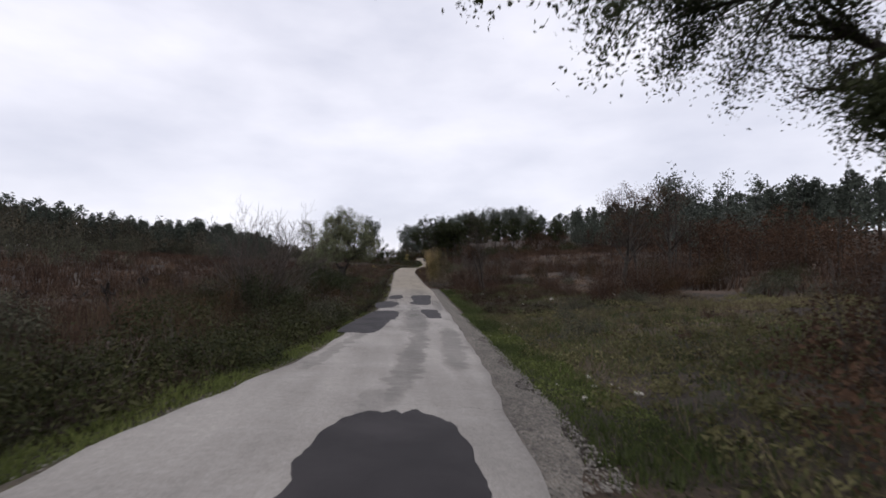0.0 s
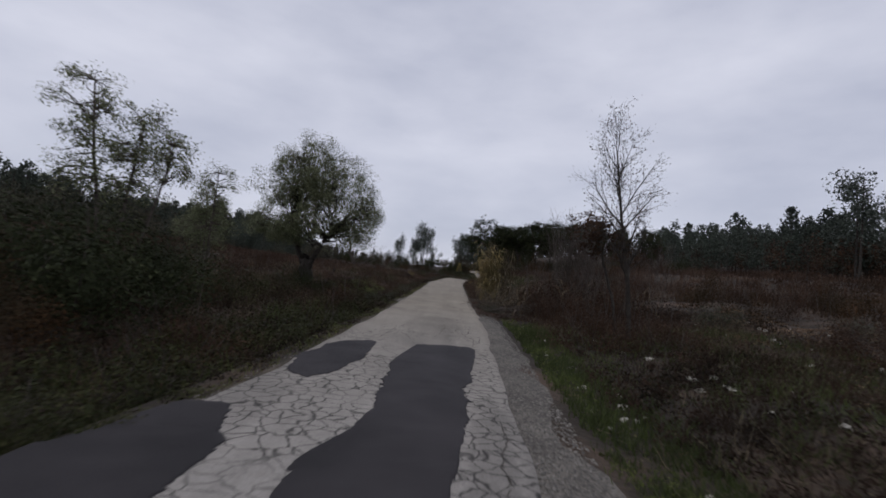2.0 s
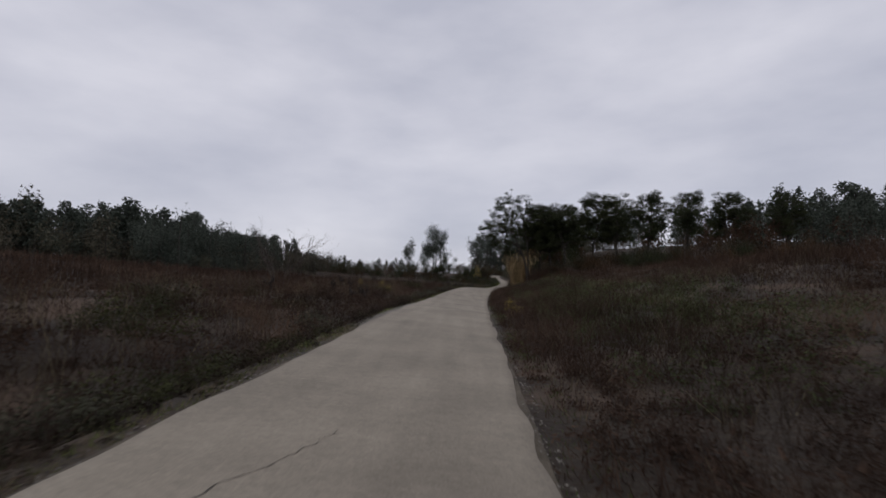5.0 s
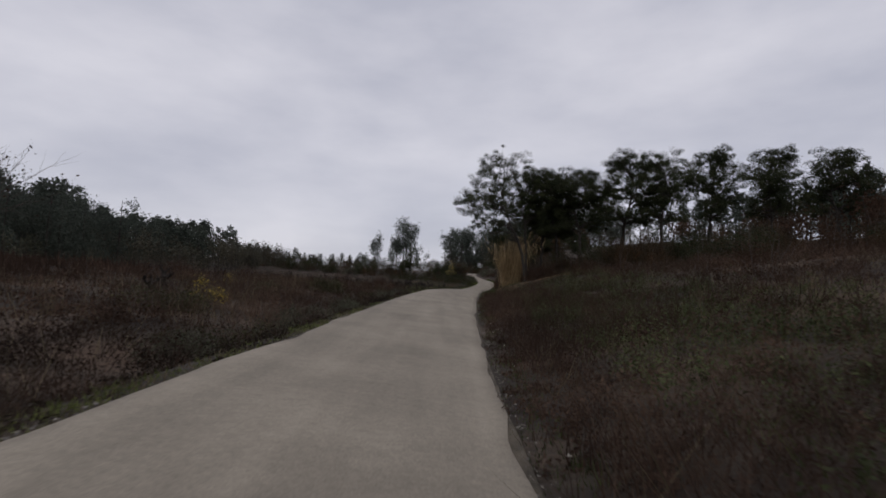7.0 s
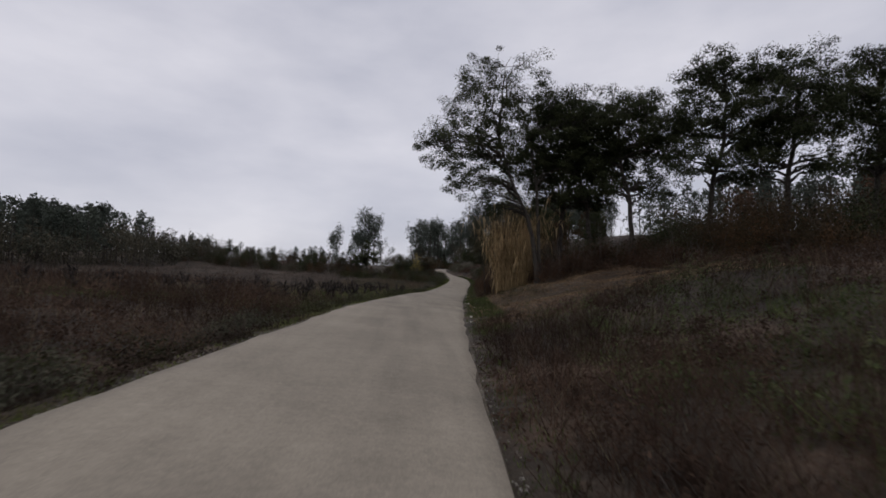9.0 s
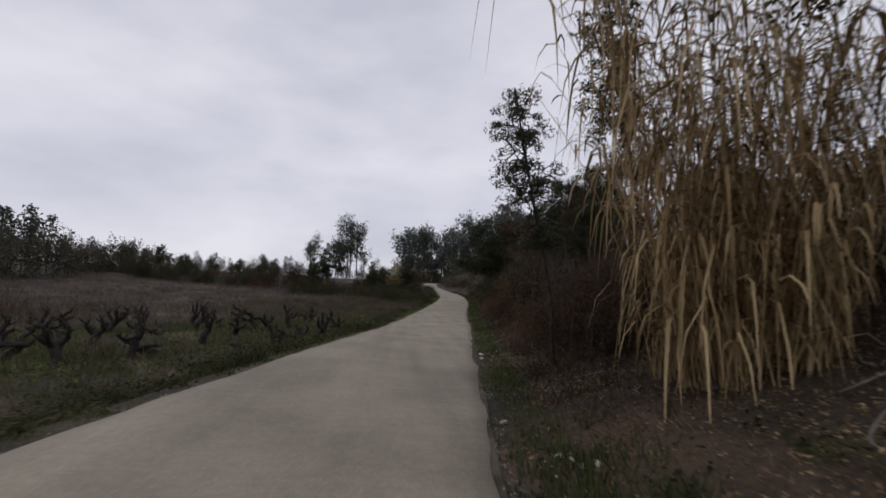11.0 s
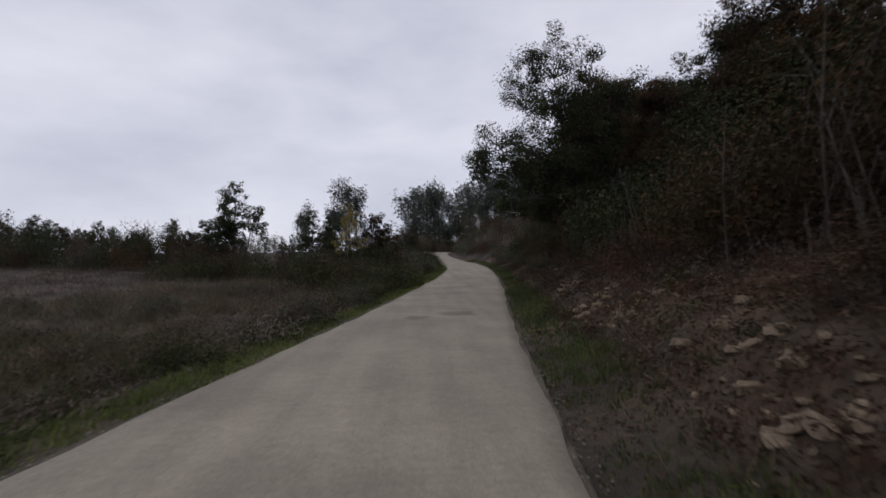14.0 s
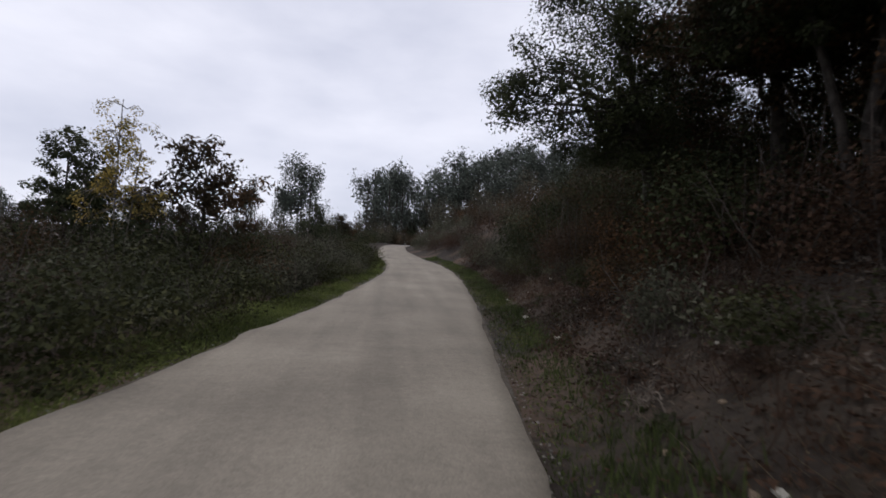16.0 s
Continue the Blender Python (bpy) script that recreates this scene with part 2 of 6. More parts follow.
# ---- the lie of the land ----
RY = [-40, -10, 0, 10, 20, 30, 40, 50, 60, 75, 90, 100, 110, 120, 130, 140, 150, 160, 170, 180, 190, 200, 208, 215, 230, 245, 260, 300]
RL = [-8.5, -4.38, -3.0, -1.52, -0.69, -0.21, 0.12, 0.2, 0.4, 0.64, 1.01, 1.45, 2.06, 2.86, 4.06, 5.33, 6.7, 7.86, 9.31, 10.62, 12.1, 13.4, 13.4, 12.7, 12.4, 12.9, 14.5, 20]
RR = [-4.4, -0.23, 0.9, 1.94, 2.58, 3.09, 3.5, 3.58, 3.72, 3.97, 4.47, 5.02, 5.81, 6.8, 7.91, 9.18, 10.63, 11.82, 13.18, 14.74, 16.1, 17.0, 16.9, 16.1, 15.5, 15.8, 17.5, 23]
RZ = [0.6, 0.43, 0.39, -0.1, -0.33, -0.5, -0.41, -0.39, -0.22, 0.02, -0.07, 0.06, 0.21, 0.31, 0.25, 0.16, -0.03, -0.03, 0.06, 0.2, 0.45, 0.95, 1.35, 1.7, 2.45, 3.2, 3.8, 4.5]
CY = [0, 30, 60, 90, 120, 150, 180, 215]
CS = [-0.064, -0.016, -0.045, -0.089, -0.06, -0.025, -0.015, -0.016]
CX = [0.1, 2.4, 3.1, 3.9, 6.4, 9.9, 14.0, 14.4]
FINE = np.arange(-60, 340, 0.5)


def eased(values, at=RY, width=9):
    line = np.interp(FINE, at, values)
    k = np.hanning(2 * width + 1)
    return np.convolve(np.pad(line, width, mode="edge"), k / k.sum(), "valid")


F_L, F_R, F_Z, F_C, F_X = eased(RL), eased(RR), eased(RZ), eased(CS, CY, 25), eased(CX, CY, 25)


def road_left(y):
    return np.interp(y, FINE, F_L)


def road_right(y):
    return np.interp(y, FINE, F_R)


def road_z(x, y):
    return np.interp(y, FINE, F_Z) + np.interp(y, FINE, F_C) * (x - np.interp(y, FINE, F_X))


DK = [0, 0.6, 1.2, 2, 4, 7, 12, 20, 35, 60, 100, 160, 400]
LEFT, RIGHT = {}, {}
LEFT[-40] = [0, 0, -0.1, -0.05, 0.25, 0.4, 0.6, 0.9, 1.6, 3, 5, 8, 12]
LEFT[4] = [0, -0.02, -0.3, -0.15, 0.25, 0.4, 0.6, 0.9, 1.6, 3, 5, 8, 12]
LEFT[20] = [0, -0.05, -0.5, -0.3, 0.2, 0.4, 0.6, 0.9, 1.6, 3, 5, 8, 12]
LEFT[45] = [0, -0.05, -0.5, -0.4, 0, 0.1, 0.3, 0.6, 1.2, 2.5, 5, 8, 12]
LEFT[80] = [0, -0.05, -0.5, -0.4, 0.05, 0.25, 0.5, 1.0, 1.8, 3.0, 5, 8, 12]
LEFT[105] = [0, -0.05, -0.45, -0.35, 0.05, 0.2, 0.4, 0.8, 1.6, 3.0, 5, 8, 12]
LEFT[130] = [0, -0.05, -0.4, -0.3, -0.1, -0.1, -0.05, 0.2, 0.8, 1.8, 3, 6, 12]
LEFT[148] = [0, -0.04, -0.35, -0.3, -0.1, -0.1, -0.05, 0.1, 0.5, 1.3, 2.4, 5, 11]
LEFT[151] = [0, 0, -0.05, -0.1, -0.1, -0.1, -0.1, 0.1, 0.5, 1.3, 2.4, 5, 11]
LEFT[160] = [0, 0, -0.05, -0.1, -0.1, -0.1, -0.1, 0, 0.3, 1.0, 2, 5, 10]
LEFT[180] = [0, 0, 0.05, 0.1, 0.2, 0.2, 0.2, 0.3, 0.5, 1, 2, 4, 8]
LEFT[200] = [0, 0.03, 0.1, 0.2, 0.3, 0.3, 0.3, 0.4, 0.6, 1.1, 2, 4, 8]
LEFT[250] = [0, 0.05, 0.1, 0.2, 0.3, 0.3, 0.4, 0.6, 0.8, 1.2, 1.8, 3.2, 8]
RIGHT[-40] = [0, 0, 0, 0.1, 0.4, 0.8, 1.3, 1.8, 2.5, 4, 7, 11, 14]
RIGHT[3] = [0, 0, 0.02, 0.1, 0.4, 0.8, 1.3, 1.8, 2.5, 4, 7, 11, 14]
RIGHT[20] = [0, -0.05, -0.15, -0.15, 0.05, 0.25, 0.5, 1.0, 2.0, 4, 7, 11, 14]
RIGHT[45] = [0, -0.05, -0.1, 0, 0.3, 0.5, 0.8, 1.3, 2.2, 4, 7, 11, 14]
RIGHT[62] = [0, 0, 0, 0.1, 0.3, 0.5, 0.9, 1.7, 3.0, 4.5, 7, 11, 14]
RIGHT[80] = [0, 0.05, 0.1, 0.25, 0.7, 1.3, 2.2, 3.2, 4.4, 5.6, 8, 11, 14]
RIGHT[120] = [0, 0.05, 0.15, 0.35, 0.9, 1.6, 2.4, 3.4, 4.6, 6, 8.5, 11, 14]
RIGHT[140] = [0, 0.05, 0.2, 0.5, 1.3, 2.2, 3.2, 4.4, 6, 8, 10, 12, 15]
RIGHT[149] = [0, 0.05, 0.15, 0.75, 1.6, 2.7, 3.9, 5.2, 7, 9, 11, 13, 15.5]
RIGHT[158] = [0, 0.05, 0.18, 0.9, 1.95, 3.2, 4.6, 6.2, 8, 10, 12, 14, 16]
RIGHT[165] = [0, 0.04, 0.35, 0.95, 2.0, 3.3, 4.7, 6.3, 8, 10, 12, 14, 16]
RIGHT[176] = [0, 0.04, 0.35, 0.9, 2.0, 3.3, 4.7, 6.3, 8, 10, 12, 14, 16]
RIGHT[195] = [0, 0.05, 0.1, 0.45, 1.7, 3.2, 4.8, 6.6, 9, 11, 13, 15, 17]
RIGHT[250] = [0, 0.1, 0.3, 0.7, 1.8, 3.2, 5, 7.5, 10, 13, 16, 18, 20]


def side_table(rows):
    return np.array(sorted(rows)), np.array([rows[k] for k in sorted(rows)])


TABLES = side_table(LEFT), side_table(RIGHT)


def profile(table, y, d):
    ks, rows = table
    cols = np.stack([np.interp(y, ks, rows[:, j]) for j in range(len(DK))], -1)
    j = np.clip(np.searchsorted(DK, d, side="right") - 1, 0, len(DK) - 2)
    dk = np.array(DK)
    f = np.clip((d - dk[j]) / (dk[j + 1] - dk[j]), 0, 1)
    pick = np.arange(len(d))
    return cols[pick, j] * (1 - f) + cols[pick, j + 1] * f


def lumps(x, y):
    return 0.5 * np.sin(x * 0.9 + 1.3 * np.sin(y * 0.37)) * np.sin(y * 0.8 + 1.1 * np.sin(x * 0.53)) + 0.5 * np.sin(x * 0.23 + y * 0.31) * np.sin(y * 0.19 - x * 0.12)


def ground_z(x, y):
    x, y = np.atleast_1d(np.asarray(x, float)), np.atleast_1d(np.asarray(y, float))
    x, y = np.broadcast_arrays(x, y)
    x, y = x.ravel(), y.ravel()
    lo, hi = road_left(y), road_right(y)
    dl, dr = lo - x, x - hi
    z = road_z(np.clip(x, lo, hi), y) - 0.05
    z = z + np.where(dl > 0, profile(TABLES[0], y, np.maximum(dl, 0)), 0) + np.where(dr > 0, profile(TABLES[1], y, np.maximum(dr, 0)), 0)
    d = np.maximum(np.maximum(dl, dr), 0)
    return z + lumps(x, y) * np.clip((d - 0.5) * 0.06, 0, 0.22) + lumps(x * 0.12, y * 0.12) * np.clip((d - 20) * 0.02, 0, 1.2)


def gz(x, y):
    return float(ground_z(x, y)[0])


def grit(material, scale, low, high):
    """Fine stony speckle over a material's own colour."""
    n, l = material.node_tree.nodes, material.node_tree.links
    bsdf = n["Principled BSDF"]
    old = bsdf.inputs["Base Color"].links[0].from_socket
    co, vo, mr, mx = n.new("ShaderNodeTexCoord"), n.new("ShaderNodeTexVoronoi"), n.new("ShaderNodeMapRange"), n.new("ShaderNodeMix")
    vo.inputs["Scale"].default_value = scale
    l.new(co.outputs["Object"], vo.inputs["Vector"])
    mr.inputs["To Min"].default_value, mr.inputs["To Max"].default_value = low, high
    l.new(vo.outputs["Color"], mr.inputs["Value"])
    mx.data_type, mx.blend_type = "RGBA", "MULTIPLY"
    mx.inputs["Factor"].default_value = 1.0
    l.new(old, mx.inputs[6])
    l.new(mr.outputs["Result"], mx.inputs[7])
    l.new(mx.outputs[2], bsdf.inputs["Base Color"])


grit(M["shoulder"], 48.0, 0.4, 1.55)
grit(M["soil"], 70.0, 0.7, 1.35)


def build_ground():
    ys = np.concatenate([[-600, -300, -150, -80], np.arange(-50, 270, 0.8), [275, 285, 300, 320, 350, 400, 500, 700, 1200, 2500]])
    out = np.array([0.02, 0.15, 0.35, 0.6, 0.9, 1.2, 1.6, 2, 2.5, 3, 3.6, 4.3, 5.1, 6, 7, 8.2, 9.6, 11, 13, 15, 18, 21, 25, 30, 36, 44, 55, 70, 90, 120, 160, 230, 400, 900, 2500])
    rows = []
    for y in ys:
        lo, hi = float(road_left(y)), float(road_right(y))
        xs = np.concatenate([lo - out[::-1], np.linspace(lo, hi, 5), hi + out])
        rows.append(np.stack([xs, np.full(len(xs), y), ground_z(xs, np.full(len(xs), y))], 1))
    v = np.stack(rows)
    a, b = v.shape[:2]
    i, j = np.meshgrid(np.arange(a - 1), np.arange(b - 1), indexing="ij")
    f = np.stack([i * b + j, i * b + j + 1, (i + 1) * b + j + 1, (i + 1) * b + j], -1).reshape(-1, 4)
    ob = new("ground", mesh_np("ground", v.reshape(-1, 3), f, M["soil"], True))
    tagged(ob, "dark brown soil under thatch and low weeds", "ground", kind="structure")


build_ground()


# worn strips: middle x and y, half width, half length, drift, how dark
STAINS = [(0.5, 9.8, 0.26, 4.6, 0.11, 0.40), (0.98, 18.2, 0.46, 4.8, 0.05, 0.42), (-1.1, 11.0, 0.17, 3.2, 0.125, 0.34), (1.6, 12.0, 0.30, 3.8, 0.09, 0.36), (1.2, 25.0, 0.34, 1.7, 0.0, 0.32), (2.6, 26.5, 0.22, 4.0, 0.06, 0.30), (-0.2, 5.6, 0.22, 0.8, 0.0, 0.25), (2.2, 51.2, 0.22, 0.7, 0.0, 0.15), (1.9, 37.5, 0.8, 3.4, 0.05, 0.22), (10.7, 169.2, 0.28, 0.42, 0.1, 0.42), (11.8, 170.1, 0.50, 0.55, 0.1, 0.44), (7.6, 143.3, 0.25, 0.6, 0.1, 0.22), (6.8, 142.4, 0.5, 2.6, 0.12, 0.14)]


def road_material():
    m = mat("worn_pale_asphalt", (0.195, 0.168, 0.132), (0.305, 0.265, 0.208), 0.55, 14.0, 0.9, 0.25, bump_dist=0.01, broad=1.0)
    n, l = m.node_tree.nodes, m.node_tree.links
    bsdf = n["Principled BSDF"]
    old = bsdf.inputs["Base Color"].links[0].from_socket
    co = n.new("ShaderNodeTexCoord")
    # fine aggregate
    grit = n.new("ShaderNodeTexVoronoi")
    grit.inputs["Scale"].default_value = 70.0
    l.new(co.outputs["Object"], grit.inputs["Vector"])
    gr = n.new("ShaderNodeMapRange")
    gr.inputs["To Min"].default_value, gr.inputs["To Max"].default_value = 0.80, 1.12
    l.new(grit.outputs["Color"], gr.inputs["Value"])
    # long tyre-worn streaks
    mp = n.new("ShaderNodeMapping")
    mp.inputs["Scale"].default_value = (1.6, 0.12, 1.0)
    l.new(co.outputs["Object"], mp.inputs["Vector"])
    st = n.new("ShaderNodeTexNoise")
    st.inputs["Scale"].default_value, st.inputs["Detail"].default_value = 1.4, 5.0
    l.new(mp.outputs["Vector"], st.inputs["Vector"])
    sr = n.new("ShaderNodeMapRange")
    sr.inputs["From Min"].default_value, sr.inputs["From Max"].default_value = 0.3, 0.7
    sr.inputs["To Min"].default_value, sr.inputs["To Max"].default_value = 0.86, 1.10
    l.new(st.outputs["Fac"], sr.inputs["Value"])
    mul = n.new("ShaderNodeMath")
    mul.operation = "MULTIPLY"
    l.new(gr.outputs["Result"], mul.inputs[0])
    l.new(sr.outputs["Result"], mul.inputs[1])
    # crazed stretch between the patches
    sep = n.new("ShaderNodeSeparateXYZ")
    l.new(co.outputs["Object"], sep.inputs["Vector"])
    win = n.new("ShaderNodeValToRGB")
    win.color_ramp.elements[0].position, win.color_ramp.elements[0].color = 0.10, (0, 0, 0, 1)
    win.color_ramp.elements[1].position, win.color_ramp.elements[1].color = 0.20, (1, 1, 1, 1)
    e = win.color_ramp.elements.new(0.33)
    e.color = (1, 1, 1, 1)
    e = win.color_ramp.elements.new(0.41)
    e.color = (0, 0, 0, 1)
    yr = n.new("ShaderNodeMapRange")
    yr.inputs["From Min"].default_value, yr.inputs["From Max"].default_value = 0.0, 100.0
    l.new(sep.outputs["Y"], yr.inputs["Value"])
    l.new(yr.outputs["Result"], win.inputs["Fac"])
    warp = n.new("ShaderNodeTexNoise")
    warp.inputs["Scale"].default_value = 3.0
    l.new(co.outputs["Object"], warp.inputs["Vector"])
    wadd = n.new("ShaderNodeMix")
    wadd.data_type, wadd.blend_type = "RGBA", "LINEAR_LIGHT"
    wadd.inputs["Factor"].default_value = 0.12
    l.new(co.outputs["Object"], wadd.inputs[6])
    l.new(warp.outputs["Color"], wadd.inputs[7])
    craze = n.new("ShaderNodeTexVoronoi")
    craze.feature = "DISTANCE_TO_EDGE"
    craze.inputs["Scale"].default_value = 4.6
    l.new(wadd.outputs[2], craze.inputs["Vector"])
    cr = n.new("ShaderNodeMapRange")
    cr.inputs["From Min"].default_value, cr.inputs["From Max"].default_value = 0.010, 0.065
    cr.inputs["To Min"].default_value, cr.inputs["To Max"].default_value = 0.20, 1.0
    l.new(craze.outputs["Distance"], cr.inputs["Value"])
    patchy = n.new("ShaderNodeTexNoise")
    patchy.inputs["Scale"].default_value = 0.7
    l.new(co.outputs["Object"], patchy.inputs["Vector"])
    pr = n.new("ShaderNodeMapRange")
    pr.inputs["From Min"].default_value, pr.inputs["From Max"].default_value = 0.42, 0.56
    l.new(patchy.outputs["Fac"], pr.inputs["Value"])
    wm = n.new("ShaderNodeMath")
    wm.operation = "MULTIPLY"
    l.new(win.outputs["Color"], wm.inputs[0])
    l.new(pr.outputs["Result"], wm.inputs[1])
    cm = n.new("ShaderNodeMix")
    cm.inputs[2].default_value = 1.0
    l.new(wm.outputs[0], cm.inputs[0])
    l.new(cr.outputs["Result"], cm.inputs[3])
    mul2 = n.new("ShaderNodeMath")
    mul2.operation = "MULTIPLY"
    l.new(mul.outputs[0], mul2.inputs[0])
    l.new(cm.outputs[0], mul2.inputs[1])
    # worn grey strips and stains with broken edges
    warp2 = n.new("ShaderNodeTexNoise")
    warp2.inputs["Scale"].default_value, warp2.inputs["Detail"].default_value = 2.2, 6.0
    l.new(co.outputs["Object"], warp2.inputs["Vector"])
    wob = n.new("ShaderNodeMix")
    wob.data_type, wob.blend_type = "RGBA", "LINEAR_LIGHT"
    wob.inputs["Factor"].default_value = 0.32
    l.new(co.outputs["Object"], wob.inputs[6])
    l.new(warp2.outputs["Color"], wob.inputs[7])
    sep2 = n.new("ShaderNodeSeparateXYZ")
    l.new(wob.outputs[2], sep2.inputs["Vector"])

    def math_node(op, a, b, c=None):
        q = n.new("ShaderNodeMath")
        q.operation = op
        for k, val in enumerate((a, b, c)):
            if val is None:
                continue
            if hasattr(val, "is_output"):
                l.new(val, q.inputs[k])
            else:
                q.inputs[k].default_value = val
        return q.outputs[0]

    worst = None
    for cx, cy, hw, hl, skew, amount in STAINS:
        u = math_node("ADD", sep2.outputs["X"], math_node("MULTIPLY_ADD", sep2.outputs["Y"], -skew, skew * cy - cx))
        u = math_node("DIVIDE", u, hw)
        w = math_node("MULTIPLY_ADD", sep2.outputs["Y"], 1 / hl, -cy / hl)
        w = math_node("MULTIPLY", w, w)
        d = math_node("ADD", math_node("MULTIPLY", u, u), math_node("MULTIPLY", w, w))
        fade = n.new("ShaderNodeMapRange")
        fade.inputs["From Min"].default_value, fade.inputs["From Max"].default_value = 1.25, 0.55
        fade.inputs["To Max"].default_value = amount
        l.new(d, fade.inputs["Value"])
        worst = fade.outputs["Result"] if worst is None else math_node("MAXIMUM", worst, fade.outputs["Result"])
    ribs = n.new("ShaderNodeMapping")
    ribs.inputs["Scale"].default_value = (1.0, 2.6, 1.0)
    l.new(co.outputs["Object"], ribs.inputs["Vector"])
    rag = n.new("ShaderNodeTexNoise")
    rag.inputs["Scale"].default_value, rag.inputs["Detail"].default_value, rag.inputs["Roughness"].default_value = 2.4, 8.0, 0.65
    l.new(ribs.outputs["Vector"], rag.inputs["Vector"])
    ragr = n.new("ShaderNodeMapRange")
    ragr.inputs["From Min"].default_value, ragr.inputs["From Max"].default_value = 0.36, 0.58
    ragr.inputs["To Min"].default_value = 0.45
    l.new(rag.outputs["Fac"], ragr.inputs["Value"])
    mottle = n.new("ShaderNodeMapRange")
    mottle.inputs["From Min"].default_value, mottle.inputs["From Max"].default_value = 0.32, 0.66
    mottle.inputs["To Min"].default_value, mottle.inputs["To Max"].default_value = 0.93, 1.04
    l.new(rag.outputs["Fac"], mottle.inputs["Value"])
    stain = math_node("MULTIPLY", worst, ragr.outputs["Result"])
    keepit = math_node("MULTIPLY", math_node("SUBTRACT", 1.0, stain), mottle.outputs["Result"])
    last = math_node("MULTIPLY", mul2.outputs[0], keepit)
    fin = n.new("ShaderNodeMix")
    fin.data_type, fin.blend_type = "RGBA", "MULTIPLY"
    fin.inputs["Factor"].default_value = 1.0
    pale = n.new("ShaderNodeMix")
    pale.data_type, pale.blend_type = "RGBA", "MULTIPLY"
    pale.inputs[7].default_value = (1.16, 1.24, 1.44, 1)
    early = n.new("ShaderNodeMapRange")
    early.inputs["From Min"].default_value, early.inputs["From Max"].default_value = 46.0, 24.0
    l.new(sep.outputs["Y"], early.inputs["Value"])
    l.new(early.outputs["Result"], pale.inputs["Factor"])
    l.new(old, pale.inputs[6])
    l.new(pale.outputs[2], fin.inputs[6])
    l.new(last, fin.inputs[7])
    l.new(fin.outputs[2], bsdf.inputs["Base Color"])
    return m


def build_road():
    rng = np.random.default_rng(3)
    ys = np.arange(-40, 290, 0.25)
    wob = lambda s: np.interp(ys, np.arange(-41, 292, 0.4), np.convolve(rng.normal(0, s, 840), [0.25, 0.5, 0.25], "same")[: len(np.arange(-41, 292, 0.4))])
    lo, hi = road_left(ys) + wob(0.05), road_right(ys) + wob(0.05)
    fr = np.array([0, 0.06, 0.2, 0.4, 0.6, 0.8, 0.94, 1.0])
    x = lo[:, None] + (hi - lo)[:, None] * fr
    y = np.repeat(ys[:, None], len(fr), 1)
    z = road_z(x.ravel(), y.ravel()).reshape(x.shape) + 0.02 * (1 - (2 * fr - 1) ** 2) + 0.006 * np.sin(y * 0.8 + x)
    top = np.stack([x, y, z], -1)
    skirt_l, skirt_r = top[:, :1] + [-0.05, 0, -0.12], top[:, -1:] + [0.05, 0, -0.12]
    v = np.concatenate([skirt_l, top, skirt_r], 1)
    a, b = v.shape[:2]
    i, j = np.meshgrid(np.arange(a - 1), np.arange(b - 1), indexing="ij")
    f = np.stack([i * b + j, i * b + j + 1, (i + 1) * b + j + 1, (i + 1) * b + j], -1).reshape(-1, 4)
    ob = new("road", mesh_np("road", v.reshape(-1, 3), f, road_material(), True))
    tagged(ob, "narrow pale worn asphalt lane with ragged edges", "road", kind="structure")


build_road()


def on_road(x, y):
    lo, hi = road_left(y), road_right(y)
    fr = np.clip((x - lo) / (hi - lo), 0, 1)
    return road_z(x, y) + 0.02 * (1 - (2 * fr - 1) ** 2) + 0.006 * np.sin(y * 0.8 + x)


def road_patch(name, cx, cy, wide, long, skew, material, label, seed, power=2.6, lift=0.006, ragged=0.7):
    """A ragged-edged slab of newer tar laid on the lane; skew: sideways drift for each metre ahead."""
    rng = np.random.default_rng(seed)
    n = 120
    a = np.linspace(0, 2 * np.pi, n, endpoint=False)
    r = 1 / (np.abs(np.cos(a)) ** power + np.abs(np.sin(a)) ** power) ** (1 / power)
    wob = sum(rng.normal(0, 0.085 / k**0.75) * np.cos(k * a + rng.uniform(0, 6.3)) for k in range(2, 22)) * ragged + rng.normal(0, 0.014 * ragged, n)
    r = r * (1 + wob)
    rings = []
    for s, up in ((1.0, 0.0), (0.985, lift), (0.6, lift), (0.25, lift)):
        yy = cy + long / 2 * r * s * np.sin(a)
        xx = cx + wide / 2 * r * s * np.cos(a) + skew * (yy - cy)
        rings.append(np.stack([xx, yy, on_road(xx, yy) + up + 0.004], 1))
    v = np.concatenate(rings + [np.array([[cx, cy, float(on_road(cx, cy)) + lift + 0.004]])])
    f = [[k * n + j, k * n + (j + 1) % n, (k + 1) * n + (j + 1) % n, (k + 1) * n + j] for k in range(3) for j in range(n)]
    f += [[3 * n + j, 3 * n + (j + 1) % n, 4 * n, 4 * n] for j in range(n)]
    bm = bmesh.new()
    vs = [bm.verts.new(p) for p in v]
    for q in f:
        bm.faces.new([vs[i] for i in dict.fromkeys(q)])
    me = bpy.data.meshes.new(name)
    bm.to_mesh(me)
    bm.free()
    me.materials.append(material)
    return tagged(new(name, me), label, "road patch", "tar patches on the lane", "structure")


DARK = "dark new tar patch with a ragged edge"


